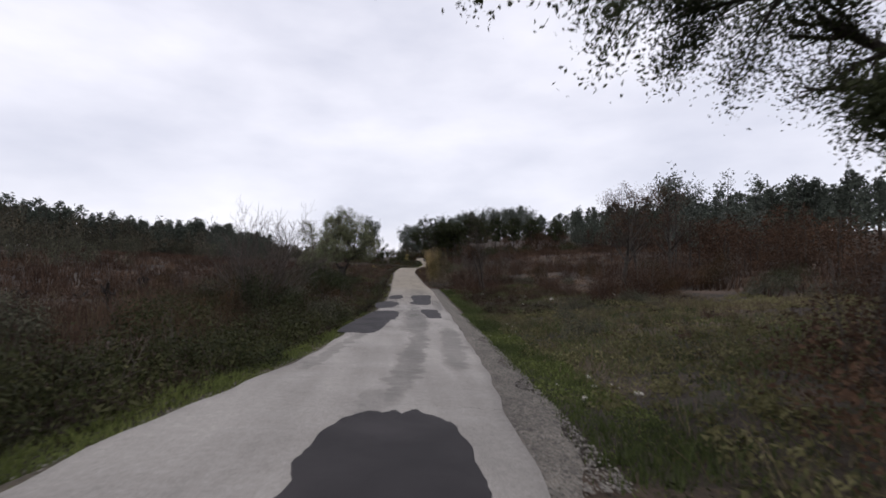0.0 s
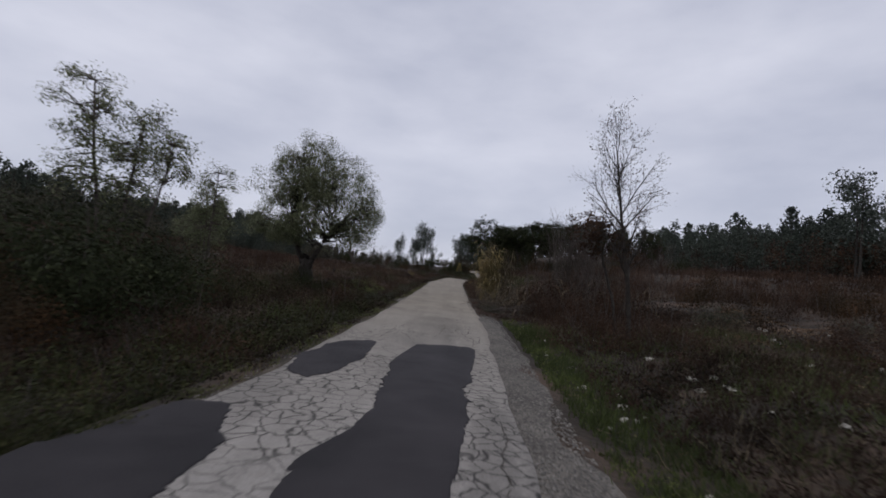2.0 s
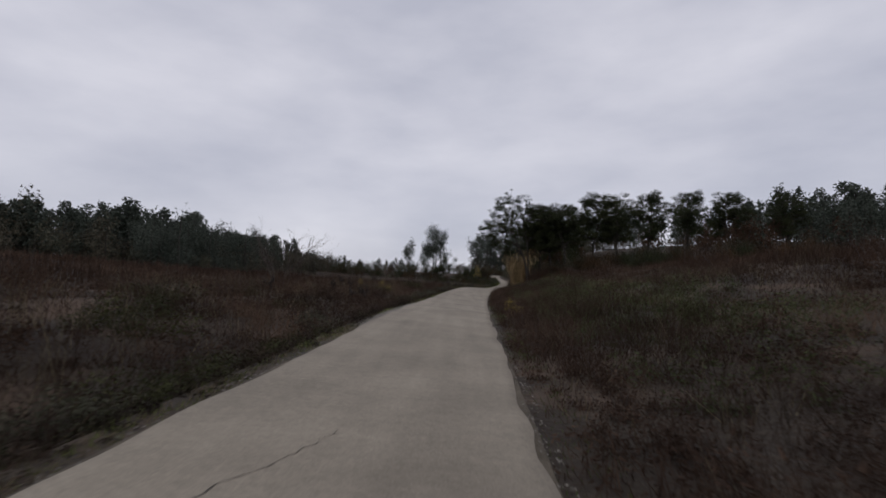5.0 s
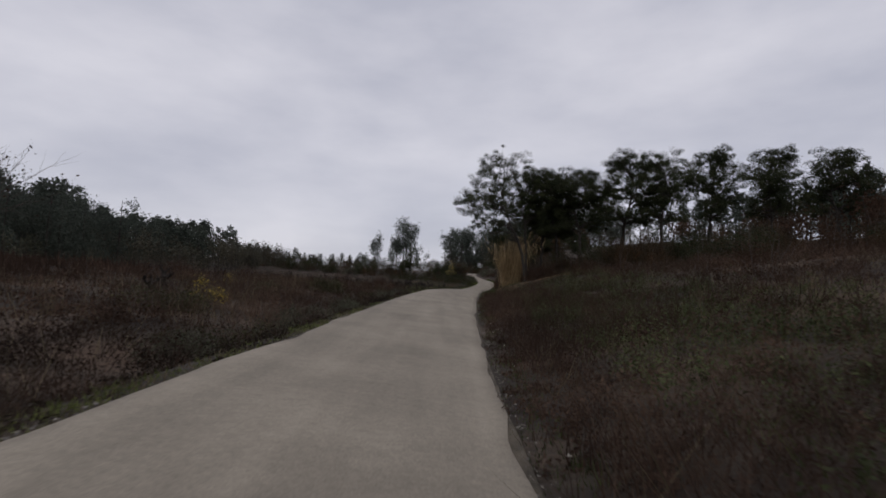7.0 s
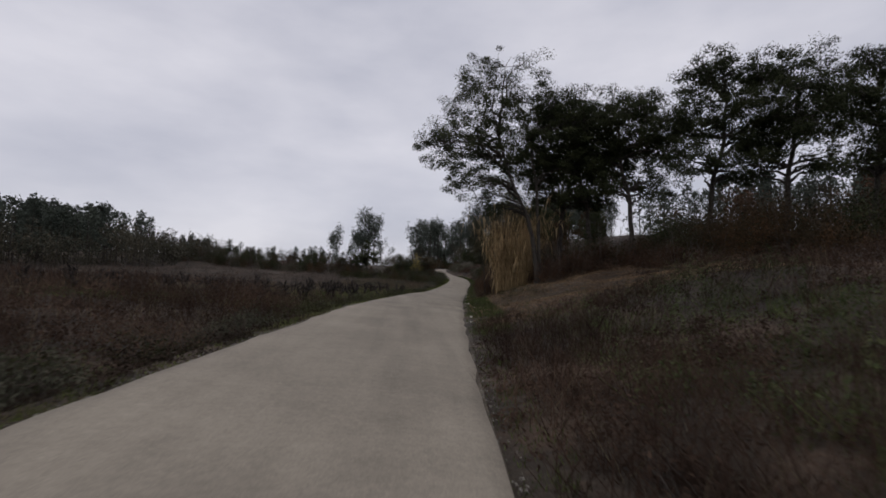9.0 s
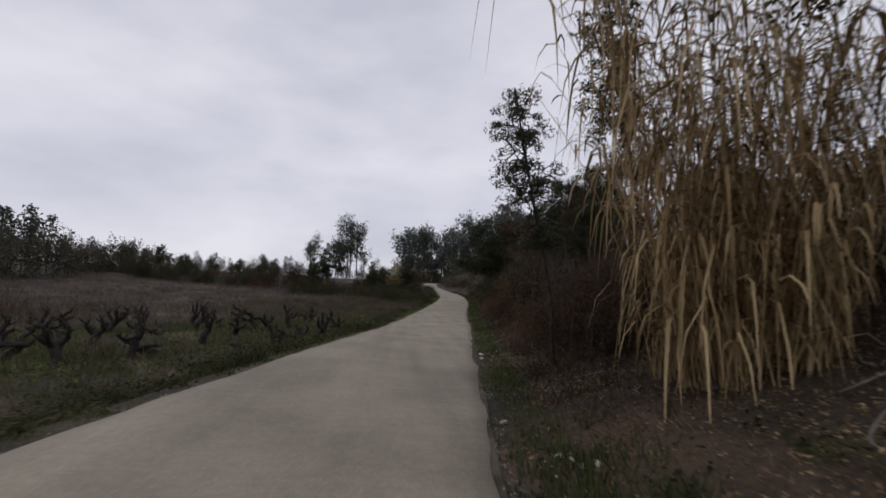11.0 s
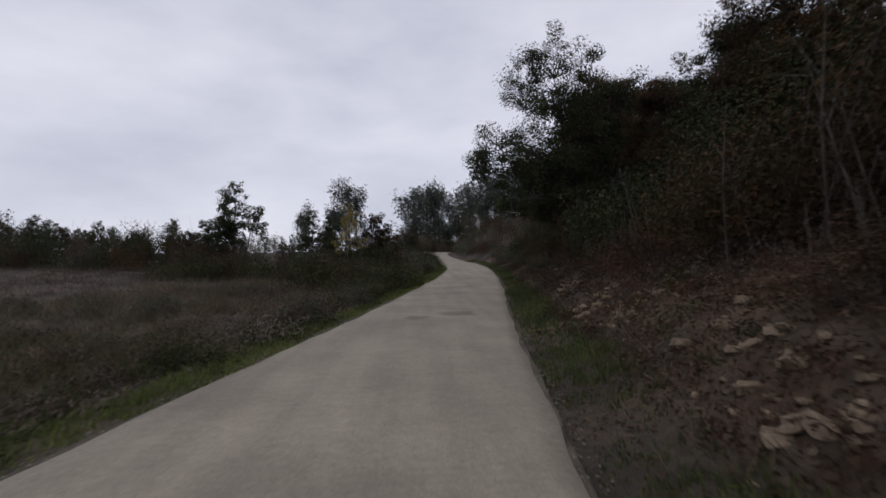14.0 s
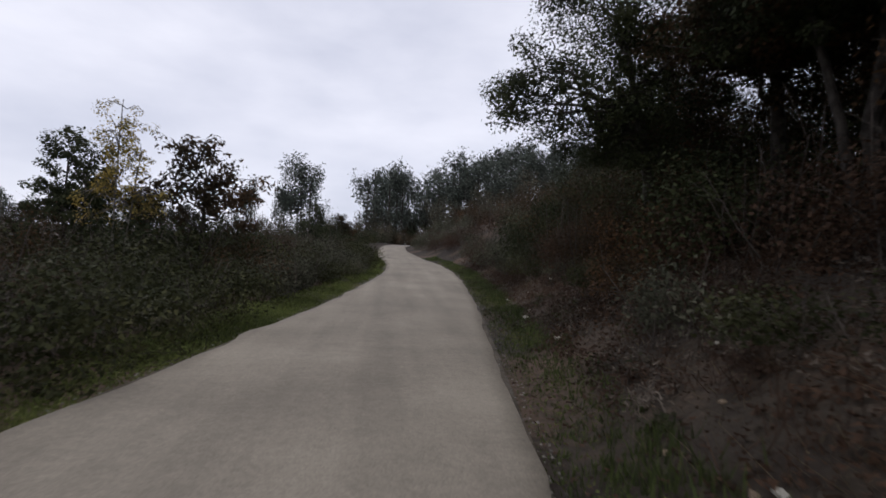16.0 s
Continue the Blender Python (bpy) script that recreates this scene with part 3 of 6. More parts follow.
def tar_patch(corners, seed, label=DARK):
    """A slab of newer tar with the given corners and a ragged edge."""
    rng = np.random.default_rng(seed)
    c = np.array(corners, float)
    for _ in range(2):
        nxt = np.roll(c, -1, 0)
        c = np.stack([0.88 * c + 0.12 * nxt, 0.12 * c + 0.88 * nxt], 1).reshape(-1, 2)
    nxt = np.roll(c, -1, 0)
    line = np.concatenate([a + (b - a) * np.linspace(0, 1, max(1, int(np.hypot(*(b - a)) / 0.07)), endpoint=False)[:, None] for a, b in zip(c, nxt)])
    n = len(line)
    k = np.arange(n)
    mid = line.mean(0)
    out = unit(line - mid)
    rough = rng.normal(0, 0.03, n) + 0.09 * np.interp(k, np.arange(0, n + 5, 5), rng.normal(0, 0.6, len(np.arange(0, n + 5, 5))))
    line = line + out * rough[:, None]
    rings = []
    for s, up in ((1.0, 0.0), (0.97, 0.007), (0.6, 0.007), (0.25, 0.007)):
        p = mid + (line - mid) * s
        rings.append(np.column_stack([p, on_road(p[:, 0], p[:, 1]) + 0.004 + up]))
    v = np.concatenate(rings + [np.array([[mid[0], mid[1], float(on_road(mid[0], mid[1])) + 0.011]])])
    f = [(r * n + j, r * n + (j + 1) % n, (r + 1) * n + (j + 1) % n, (r + 1) * n + j) for r in range(3) for j in range(n)]
    f += [(3 * n + j, 3 * n + (j + 1) % n, 4 * n) for j in range(n)]
    me = bpy.data.meshes.new("tar_patch")
    me.from_pydata([tuple(p) for p in v], [], f)
    me.materials.append(M["patch"])
    return tagged(new("tar_patch", me), label, "road patch", "tar patches on the lane", "structure")


road_patch("tar_patch", 0.0, 3.2, 1.5, 4.2, 0.06, M["patch"], DARK, 1)
tar_patch([(-1.55, 13.6), (-1.38, 16), (-1.12, 18), (-0.88, 20.6), (-0.6, 22), (-0.1, 22.3), (0.42, 21.8), (0.32, 19), (0.02, 17), (-0.18, 15.3), (-0.45, 13.6)], 2)
tar_patch([(1.42, 21.6), (1.48, 23.1), (2.28, 23.1), (2.17, 20.7), (2.1, 19.1), (1.55, 18.8)], 3)
tar_patch([(-0.72, 24), (-0.8, 26.5), (-0.5, 28.9), (0.05, 29.2), (0.5, 27.7), (0.45, 26), (0.1, 24), (-0.3, 23.5)], 4)
tar_patch([(-0.04, 31), (-0.1, 32.6), (0.2, 34), (0.85, 34.3), (0.9, 32.6), (0.7, 31.2), (0.4, 30.5)], 5)
tar_patch([(1.13, 27.2), (1.15, 28.0), (1.4, 28.6), (1.43, 30.2), (1.35, 32.5), (1.7, 34.6), (2.95, 35), (2.6, 31), (2.42, 28.5), (2.15, 26.4), (1.55, 26.1)], 6)


def road_crack(x0, y0, x1, y1, seed, width=0.009, step=0.07, wander=0.026):
    rng = np.random.default_rng(seed)
    n = max(6, int(math.hypot(x1 - x0, y1 - y0) / step))
    f = np.linspace(0, 1, n)
    off = np.cumsum(rng.normal(0, wander, n))
    off -= off[-1] * f
    x, y = x0 + (x1 - x0) * f + off, y0 + (y1 - y0) * f
    w = width * rng.uniform(0.1, 1.4, n) * np.minimum(1, 6 * np.minimum(f, 1 - f) + 0.15)
    rows = [np.stack([x + s * w, y + s * w * 0.3, on_road(x + s * w, y) + 0.005], 1) for s in (-1, 1)]
    v = np.stack(rows, 1).reshape(-1, 3)
    k = np.arange(n - 1)[:, None] * 2
    q = k + np.array([[0, 1, 3, 2]])
    ob = new("road_crack", mesh_np("road_crack", v, q, M["crack"]))
    tagged(ob, "dark open crack running along the lane", "crack", "cracks in the lane", "structure")


def crack_cluster(cx, cy, wide, long, n, seed, width=0.006):
    """A broken spot: short cracks running every way."""
    rng = np.random.default_rng(seed)
    for k in range(n):
        x, y, a, ln = cx + rng.uniform(-0.5, 0.5) * wide, cy + rng.uniform(-0.5, 0.5) * long, rng.uniform(0, 3.14), rng.uniform(0.12, 0.4)
        road_crack(x, y, x + ln * math.cos(a), y + ln * abs(math.sin(a)) + 0.02, 7 * seed + k, width, 0.05, 0.02)


for c in ((3.24, 58.0, 3.41, 52.4, 21, 0.008), (3.41, 52.4, 3.47, 50.4, 22, 0.014), (3.46, 50.4, 3.3, 45.3, 23, 0.013), (2.45, 47.6, 2.2, 45.2, 24, 0.008), (2.9, 47.2, 2.85, 45.0, 25, 0.008), (2.62, 47.0, 2.5, 45.4, 56, 0.006),
          (6.64, 122.0, 6.92, 127.6, 26, 0.007), (7.62, 149.6, 7.74, 151.7, 27, 0.009), (7.74, 151.7, 8.4, 154.3, 28, 0.008), (8.4, 154.3, 8.9, 157.0, 29, 0.005), (11.68, 174.2, 11.84, 175.5, 32, 0.005, 0.06, 0.012), (11.84, 175.5, 12.02, 176.9, 33, 0.004, 0.06, 0.012), (12.02, 176.9, 12.2, 178.2, 34, 0.003, 0.06, 0.012),
          (2.0, 35.6, 2.3, 39.0, 43, 0.008), (0.7, 34.6, 1.2, 38.0, 44, 0.008), (2.7, 36.5, 3.0, 39.2, 45, 0.008), (1.6, 34.9, 0.9, 36.6, 53, 0.008), (0.3, 35.0, 0.9, 37.5, 54, 0.008), (2.9, 34.9, 3.2, 37.0, 55, 0.010), (2.2, 38.0, 3.0, 38.6, 47, 0.010), (1.2, 37.4, 2.2, 37.8, 48, 0.010), (2.9, 35.4, 2.6, 38.0, 50, 0.010),
          (1.4, 23.6, 1.9, 26.0, 51, 0.009), (2.5, 24.0, 2.8, 30.0, 52, 0.010), (-0.2, 5.6, 1.6, 5.5, 35), (1.0, 60.0, 2.1, 63.5, 36, 0.005)):
    road_crack(*c)
crack_cluster(2.5, 96.6, 0.55, 1.3, 20, 3, 0.010)
crack_cluster(2.1, 95.5, 0.4, 0.5, 6, 4)
crack_cluster(2.5, 40.2, 0.45, 0.9, 16, 5, 0.008)
crack_cluster(1.05, 40.9, 0.25, 0.5, 6, 6)
crack_cluster(2.46, 52.6, 0.35, 1.2, 9, 7, 0.005)
crack_cluster(2.5, 46.3, 0.9, 1.6, 12, 8)
crack_cluster(6.8, 140.0, 0.9, 1.2, 26, 9, 0.004)
crack_cluster(11.75, 176.0, 0.3, 0.5, 5, 10)
for c in ((6.97, 145.4, 7.23, 147.05, 61, 0.008), (7.23, 147.05, 7.56, 149.7, 62, 0.009), (7.56, 149.7, 7.88, 152.7, 63, 0.008), (5.98, 145.1, 6.44, 146.4, 64, 0.009), (6.44, 146.4, 6.55, 147.7, 65, 0.009)):
    road_crack(*c)
crack_cluster(7.75, 146.2, 0.5, 0.7, 10, 11, 0.005)
crack_cluster(7.9, 148.0, 0.35, 1.4, 8, 12, 0.005)


def shoulder(side, y0, y1, width, seed, label, material="shoulder"):
    """A thin ragged sheet of packed gravel from under the lane's edge outwards."""
    rng = np.random.default_rng(seed)
    ys = np.arange(y0, y1, 0.3)
    ease = np.clip(np.minimum(ys - y0, y1 - ys) / 4, 0.05, 1)
    out = width * ease * (1 + np.convolve(rng.normal(0, 0.35, len(ys)), [0.2, 0.3, 0.3, 0.2], "same"))
    edge = road_left(ys) if side < 0 else road_right(ys)
    cols = []
    for f in (-0.15, 0.0, 0.4, 0.8, 1.0):
        x = edge + side * (out * f if f > 0 else 0.3 * f)
        z = ground_z(x, ys) + (0.03 if f < 0.9 else -0.03)
        if f <= 0:
            z = road_z(np.clip(x, road_left(ys), road_right(ys)), ys) - 0.03
        cols.append(np.stack([x, ys, z], 1))
    v = np.stack(cols, 1)
    a, b = v.shape[:2]
    i, j = np.meshgrid(np.arange(a - 1), np.arange(b - 1), indexing="ij")
    q = np.stack([i * b + j, i * b + j + 1, (i + 1) * b + j + 1, (i + 1) * b + j], -1).reshape(-1, 4)
    tagged(new("shoulder", mesh_np("shoulder", v.reshape(-1, 3), q, M[material], True)), label, "shoulder", kind="structure")


shoulder(1, 1, 45, 0.62, 15, "grey packed gravel shoulder beside the lane")
shoulder(-1, 70, 82, 0.3, 16, "pale gravel widening beside the lane", "layby")
shoulder(1, 42, 215, 0.07, 17, "narrow dirty edge of the lane", "edge")
shoulder(-1, 0, 70, 0.07, 18, "narrow dirty edge of the lane", "edge")
shoulder(-1, 86, 215, 0.07, 19, "narrow dirty edge of the lane", "edge")
shoulder(-1, 46.5, 50.5, 1.3, 22, "dark gravel track mouth beside the lane", "shoulder")
shoulder(-1, 149.5, 154.5, 0.75, 20, "pale stony field entrance beside the lane", "layby")


# ---- growing things ----
def thing(name, label, category, group=""):
    return tagged(new(name), label, category, group)


def grow(rng, base, heading, length, radius, levels, wander=0.14, up=0.08, taper=0.45, segs=6):
    """A branching skeleton. levels: (how many, length ratio, least and most angle, first place along the parent). Returns tubes and twig places."""
    tubes_out, tips = [], []
    todo = [(np.array(base, float), unit(np.array(heading, float)), length, radius, 0)]
    while todo:
        pos, d, ln, r, lev = todo.pop()
        n = max(2, segs - lev - (1 if r < 0.03 else 0))
        pts, dirs = [pos], [d]
        for _ in range(n):
            d = unit(d + rng.normal(0, wander, 3) + np.array([0, 0, up]))
            pos = pos + d * ln / n
            pts.append(pos)
            dirs.append(d)
        pts = np.array(pts)
        rad = np.linspace(r, r * taper, n + 1)
        tubes_out.append((pts, rad, 8 if r > 0.12 else 6 if r > 0.05 else 4 if r > 0.025 else 3))
        if lev >= len(levels):
            tips.append(pts[1:])
            continue
        count, ratio, a0, a1, first = levels[lev]
        turn = rng.uniform(0, 6.28)
        for k in range(count):
            f = first + (1 - first) * (k + rng.uniform(0.2, 0.9)) / count
            i = min(n - 1, int(f * n))
            g = f * n - i
            p = pts[i] * (1 - g) + pts[i + 1] * g
            dd = dirs[i + 1]
            s = unit(np.cross(dd, [0.31, 0.77, 0.55]))
            t = np.cross(dd, s)
            turn += 2.4 + rng.normal(0, 0.3)
            out = s * math.cos(turn) + t * math.sin(turn)
            ang = radians(rng.uniform(a0, a1))
            todo.append((p, unit(dd * math.cos(ang) + out * math.sin(ang)), ln * ratio * rng.uniform(0.7, 1.2) * (1.15 - 0.4 * f), max(0.004, np.interp(f, [0, 1], [r, r * taper]) * 0.62), lev + 1))
        if lev > 0:
            tips.append(pts[-2:])
    return tubes_out, np.concatenate(tips)


def wood(name, tubes_in, material):
    v, f = join([tube(p, r, k) for p, r, k in tubes_in])
    return mesh_np(name, v, f, material, True)


def foliage(rng, tips, count, spread, size, material, slim=0.55, droop=0.0, keep=None):
    pick = tips[rng.integers(0, len(tips), count)]
    pos = pick + rng.normal(0, spread, (count, 3))
    if keep is not None:
        pos = pos[keep(pos)]
    v, f = leaves(rng, pos, size * rng.uniform(0.6, 1.4, len(pos)), slim, droop, diamond=True)
    return mesh_np("foliage", v, f, material)


def tree(name, label, category, seed, trunk_len, trunk_r, levels, leaf_n, spread, leaf, leaf_mat, bark="bark", heading=(0, 0, 1), wander=0.14, up=0.08, stems=1, fan=0.5, group="", slim=0.55, droop=0.0, taper=0.5, limbs=()):
    rng = np.random.default_rng(seed)
    root = thing(name, label, category, group)
    tubes_all, tips_all = [], []
    for s in range(stems):
        a = 6.283 * s / stems + rng.uniform(0, 1)
        h = np.array(heading, float) + (fan * np.array([math.cos(a), math.sin(a), 0]) * rng.uniform(0.5, 1.1) if stems > 1 else 0)
        b = np.array([math.cos(a), math.sin(a), 0]) * (0.12 if stems > 1 else 0) + [0, 0, -0.15]
        tb, tp = grow(rng, b, h, trunk_len * rng.uniform(0.85, 1.1), trunk_r, levels, wander, up, taper)
        if stems > 1:
            part("stem", wood("stem", tb, M[bark]), root)
        else:
            tubes_all += tb
        tips_all.append(tp)
    for start, way, ln, r in limbs:
        tb, tp = grow(rng, start, way, ln, r, [(9, 0.4, 25, 65, 0.25), (6, 0.5, 25, 60, 0.2)], 0.1, -0.02, 0.3)
        tubes_all += tb
        tips_all += [tp, tp]
    if tubes_all:
        part("trunk", wood("trunk", tubes_all, M[bark]), root)
    if leaf_n:
        part("crown", foliage(rng, np.concatenate(tips_all), leaf_n, spread, leaf, M[leaf_mat], slim, droop), root)
    return root


def bent(rng, a, b, n, sag, rough=0.06):
    """A slightly crooked line from a to b that rises by sag in the middle."""
    a, b = np.asarray(a, float), np.asarray(b, float)
    t = np.linspace(0, 1, n)[:, None]
    ln = np.linalg.norm(b - a)
    wob = rng.normal(0, rough * ln, (n, 3)) * np.sin(np.pi * t)
    return a + (b - a) * t + np.array([0, 0, sag * ln]) * np.sin(np.pi * t) + wob


def crown_tree(name, label, seed, trunks, blobs, clusters, per, leaf, leaf_mat, bark="bark", group="", puff=0.34, slim=0.6, droop=0.2, flat=0.7, limbs=5, limb_r=0.06, core=0.35, diamond=True):
    """A tree from its trunk lines (points, least and most radius) and the rounded masses of its crown (middle, radii), filled with sprays of leaves on twigs."""
    rng = np.random.default_rng(seed)
    root = thing(name, label, "tree", group)
    tubes_all, high, limb_pts = [], [], []
    for pts, r0, r1 in trunks:
        pts = np.array(pts, float)
        t = np.linspace(0, len(pts) - 1, 4 * len(pts))
        line = np.stack([np.interp(t, np.arange(len(pts)), pts[:, k]) for k in range(3)], 1)
        line[1:-1] = 0.25 * line[:-2] + 0.5 * line[1:-1] + 0.25 * line[2:]
        line[1:] += rng.normal(0, r0 * 0.12, line[1:].shape)
        rad = np.linspace(r0, r1, len(line))
        rad[0] *= 1.25
        tubes_all.append((line, rad, 8))
        high.append(line[len(line) * 2 // 5:])
    high = np.concatenate(high)
    sizes = np.array([(b[3] * b[4] * b[5]) ** (2 / 3) for b in blobs])
    share = np.maximum(3, np.round(clusters * sizes / sizes.sum())).astype(int)
    for b in blobs:
        c, r = np.array(b[:3]), np.array(b[3:6])
        for k in range(limbs):
            d = unit(rng.normal(size=3))
            goal = c + d * r * rng.uniform(0.2, 0.75)
            cost = np.linalg.norm(high - goal, axis=1) + np.where(high[:, 2] > goal[2] - 0.25, 2.0, 0.0)
            p = bent(rng, high[int(cost.argmin())], goal, 8, rng.uniform(-0.02, 0.14))
            tubes_all.append((p, np.linspace(limb_r, limb_r * 0.22, 8), 5))
            limb_pts.append(p[2:])
    limb_pts = np.concatenate(limb_pts + [high])
    pos, ways = [], []
    for b, m in zip(blobs, share):
        c, r = np.array(b[:3]), np.array(b[3:6])
        for k in range(m):
            d = unit(rng.normal(size=3))
            q = rng.uniform(core ** 2, 1.0) ** 0.5 * (1 + 0.14 * math.sin(4.1 * d[0] + seed) * math.sin(3.7 * d[1] + 2) + rng.normal(0, 0.07))
            goal = c + d * r * q
            p = bent(rng, limb_pts[int(np.linalg.norm(limb_pts - goal, axis=1).argmin())], goal, 4, 0.05, 0.08)
            tubes_all.append((p, np.linspace(0.016, 0.005, 4), 3))
            size = puff * rng.uniform(0.6, 1.35)
            n = int(per * rng.uniform(0.6, 1.4))
            off = rng.normal(0, 1, (n, 3))
            off = unit(off) * rng.uniform(0.15, 1.0, (n, 1)) ** 0.5
            pos.append(goal + off * [size, size, size * flat] - [0, 0, 0.15 * droop])
            ways.append(off + d * 0.3 + [0, 0, 0.5])
    part("trunk", wood("trunk", tubes_all, M[bark]), root)
    pos = np.concatenate(pos)
    v, f = leaves(rng, pos, leaf * rng.uniform(0.6, 1.4, len(pos)), slim, droop, np.concatenate(ways), 0.0, diamond)
    part("crown", mesh_np("crown", v, f, M[leaf_mat]), root)
    return root


def stand(root, x, y, turn=0.0, size=1.0, sink=0.0, z=None):
    root.matrix_basis = pose(x, y, (gz(x, y) if z is None else z) - sink, 0, 0, turn) @ Matrix.Scale(size, 4)
    return root


def again(root, x, y, turn=0.0, size=1.0, sink=0.0, tall=1.0):
    c = copy_thing(root, Matrix.Identity(4))
    c.matrix_basis = pose(x, y, gz(x, y) - sink, 0, 0, turn) @ Matrix.Diagonal((size, size, size * tall, 1))
    return c


def shrub(name, label, seed, radius, height, leaf_n, leaf, leaf_mat, stems=9, lumps_n=7, group="", bare=0.0, airy=0.5):
    """A mound of overlapping leafy lumps over its stems; bare: how far naked shoots reach beyond."""
    rng = np.random.default_rng(seed)
    root = thing(name, label, "bush", group)
    tb = []
    for s in range(stems):
        a = rng.uniform(0, 6.28)
        h = np.array([math.cos(a) * rng.uniform(0.1, 0.8), math.sin(a) * rng.uniform(0.1, 0.8), 1.0])
        t1, _ = grow(rng, (rng.normal(0, radius * 0.25), rng.normal(0, radius * 0.25), -0.1), h, height * rng.uniform(0.7, 1.0 + bare), 0.014, [(3, 0.45, 15, 50, 0.3)], 0.16, 0.05, segs=3)
        tb += t1
    tagged(part("stem", wood("stem", tb, M["twig"]), root), kind="stuff")
    pos, ways = [], []
    for k in range(lumps_n):
        a, rr = rng.uniform(0, 6.28), radius * math.sqrt(rng.uniform(0, 0.75))
        r = radius * rng.uniform(0.38, 0.62)
        top = height * (1 - 0.55 * (rr / radius) ** 2) * rng.uniform(0.75, 1.05)
        n = leaf_n // lumps_n
        d = unit(rng.normal(size=(n, 3)))
        q = rng.uniform(airy, 1.08, (n, 1)) + 0.10 * np.sin(5 * d[:, :1] + k) * np.sin(6 * d[:, 1:2])
        c = np.array([rr * math.cos(a), rr * math.sin(a), max(top - r * 0.9, 0.25 * height)])
        p = c + d * q * np.array([r, r, max(r * 0.9, top * 0.42)])
        ok = p[:, 2] > 0.02
        pos.append(p[ok])
        ways.append(d[ok] + [0, 0, 0.35])
    pos = np.concatenate(pos)
    v, f = leaves(rng, pos, leaf * rng.uniform(0.5, 1.5, len(pos)), 0.55, 0.2, np.concatenate(ways))
    part("foliage", mesh_np("foliage", v, f, M[leaf_mat]), root)
    return root


def reed_clump(name, label, seed, n, radius, height, leaf_per, material, droop=1.0, lean=0.16, group="", plume=False):
    rng = np.random.default_rng(seed)
    root = thing(name, label, "reeds", group)
    canes, ribbons = [], []
    for k in range(n):
        a, r = rng.uniform(0, 6.28), radius * math.sqrt(rng.uniform())
        base = np.array([r * math.cos(a), r * math.sin(a), -0.1])
        h = height * rng.uniform(0.6, 1.05)
        d = np.array([math.cos(a), math.sin(a), 0]) * rng.uniform(0, lean) + rng.normal(0, lean * 0.4, 3) * [1, 1, 0]
        t = np.linspace(0, 1, 7)[:, None]
        pts = base + np.array([0, 0, 1.0]) * h * t + d * h * (0.6 * t + 0.6 * t**2.5)
        canes.append((pts, np.linspace(0.012, 0.004, 7), 3))
        for j in range(leaf_per):
            f = rng.uniform(0.12, 1.0)
            i = min(5, int(f * 6))
            p = pts[i] + (pts[i + 1] - pts[i]) * (f * 6 - i)
            az = rng.uniform(0, 6.28)
            out = np.array([math.cos(az), math.sin(az), 0])
            ln, w = rng.uniform(0.25, 0.9), rng.uniform(0.008, 0.021)
            dr = rng.uniform(0.3, 1.3) * droop
            side = np.array([-math.sin(az), math.cos(az), 0]) * w
            row = []
            for q in (0, 0.35, 0.7, 1.0):
                c = p + ln * (out * q * (1 - 0.35 * q * min(dr, 1)) + np.array([0, 0, 1]) * (0.55 * q - dr * 1.1 * q * q))
                ww = side * (1.0, 1.0, 0.7, 0.08)[int(round(q * 3))]
                row += [c - ww, c + ww]
            ribbons.append(np.array(row))
    for c in canes:
        part("cane", wood("cane", [c], material), root)
    q = np.array([[0, 1, 3, 2], [2, 3, 5, 4], [4, 5, 7, 6]])
    f = (np.arange(len(ribbons))[:, None, None] * 8 + q[None]).reshape(-1, 4)
    part("foliage", mesh_np("foliage", np.concatenate(ribbons), f, material), root)
    return root


# ---- trees beside the first stretch ----
g = tree("evergreen_oak", "large dark evergreen oak overhanging the lane from the bank", "tree", 11, 4.6, 0.26, [(8, 0.6, 35, 65, 0.72), (7, 0.5, 25, 60, 0.25), (6, 0.45, 25, 65, 0.2)], 66000, 0.16, 0.056, "oak", heading=(-0.05, 0.05, 1), up=0.03,
         limbs=(((0, 0, 4.7), (-1, 0.05, 0.34), 4.4, 0.09), ((0, 0, 4.9), (-1.0, -0.10, 0.26), 5.9, 0.10), ((0, 0, 4.7), (-0.8, 0.30, 0.25), 2.4, 0.07), ((0, 0, 3.2), (-0.5, -0.5, 0.15), 1.8, 0.06), ((0, 0, 5.0), (-0.8, 0.5, 0.7), 3.6, 0.08)))
stand(g, 6.0, 4.6, 0, 1.0)
g = tree("bare_bush_tree", "leafless grey many-stemmed willow bush in brambles", "tree", 12, 2.5, 0.030, [(10, 0.5, 14, 42, 0.15), (8, 0.45, 15, 45, 0.15), (3, 0.5, 15, 40, 0.2)], 0, 0, 0, "oak", "twig", stems=11, fan=0.9, up=0.05, wander=0.09, taper=0.3)
stand(g, -4.9, 18.2, 0, 1.2)
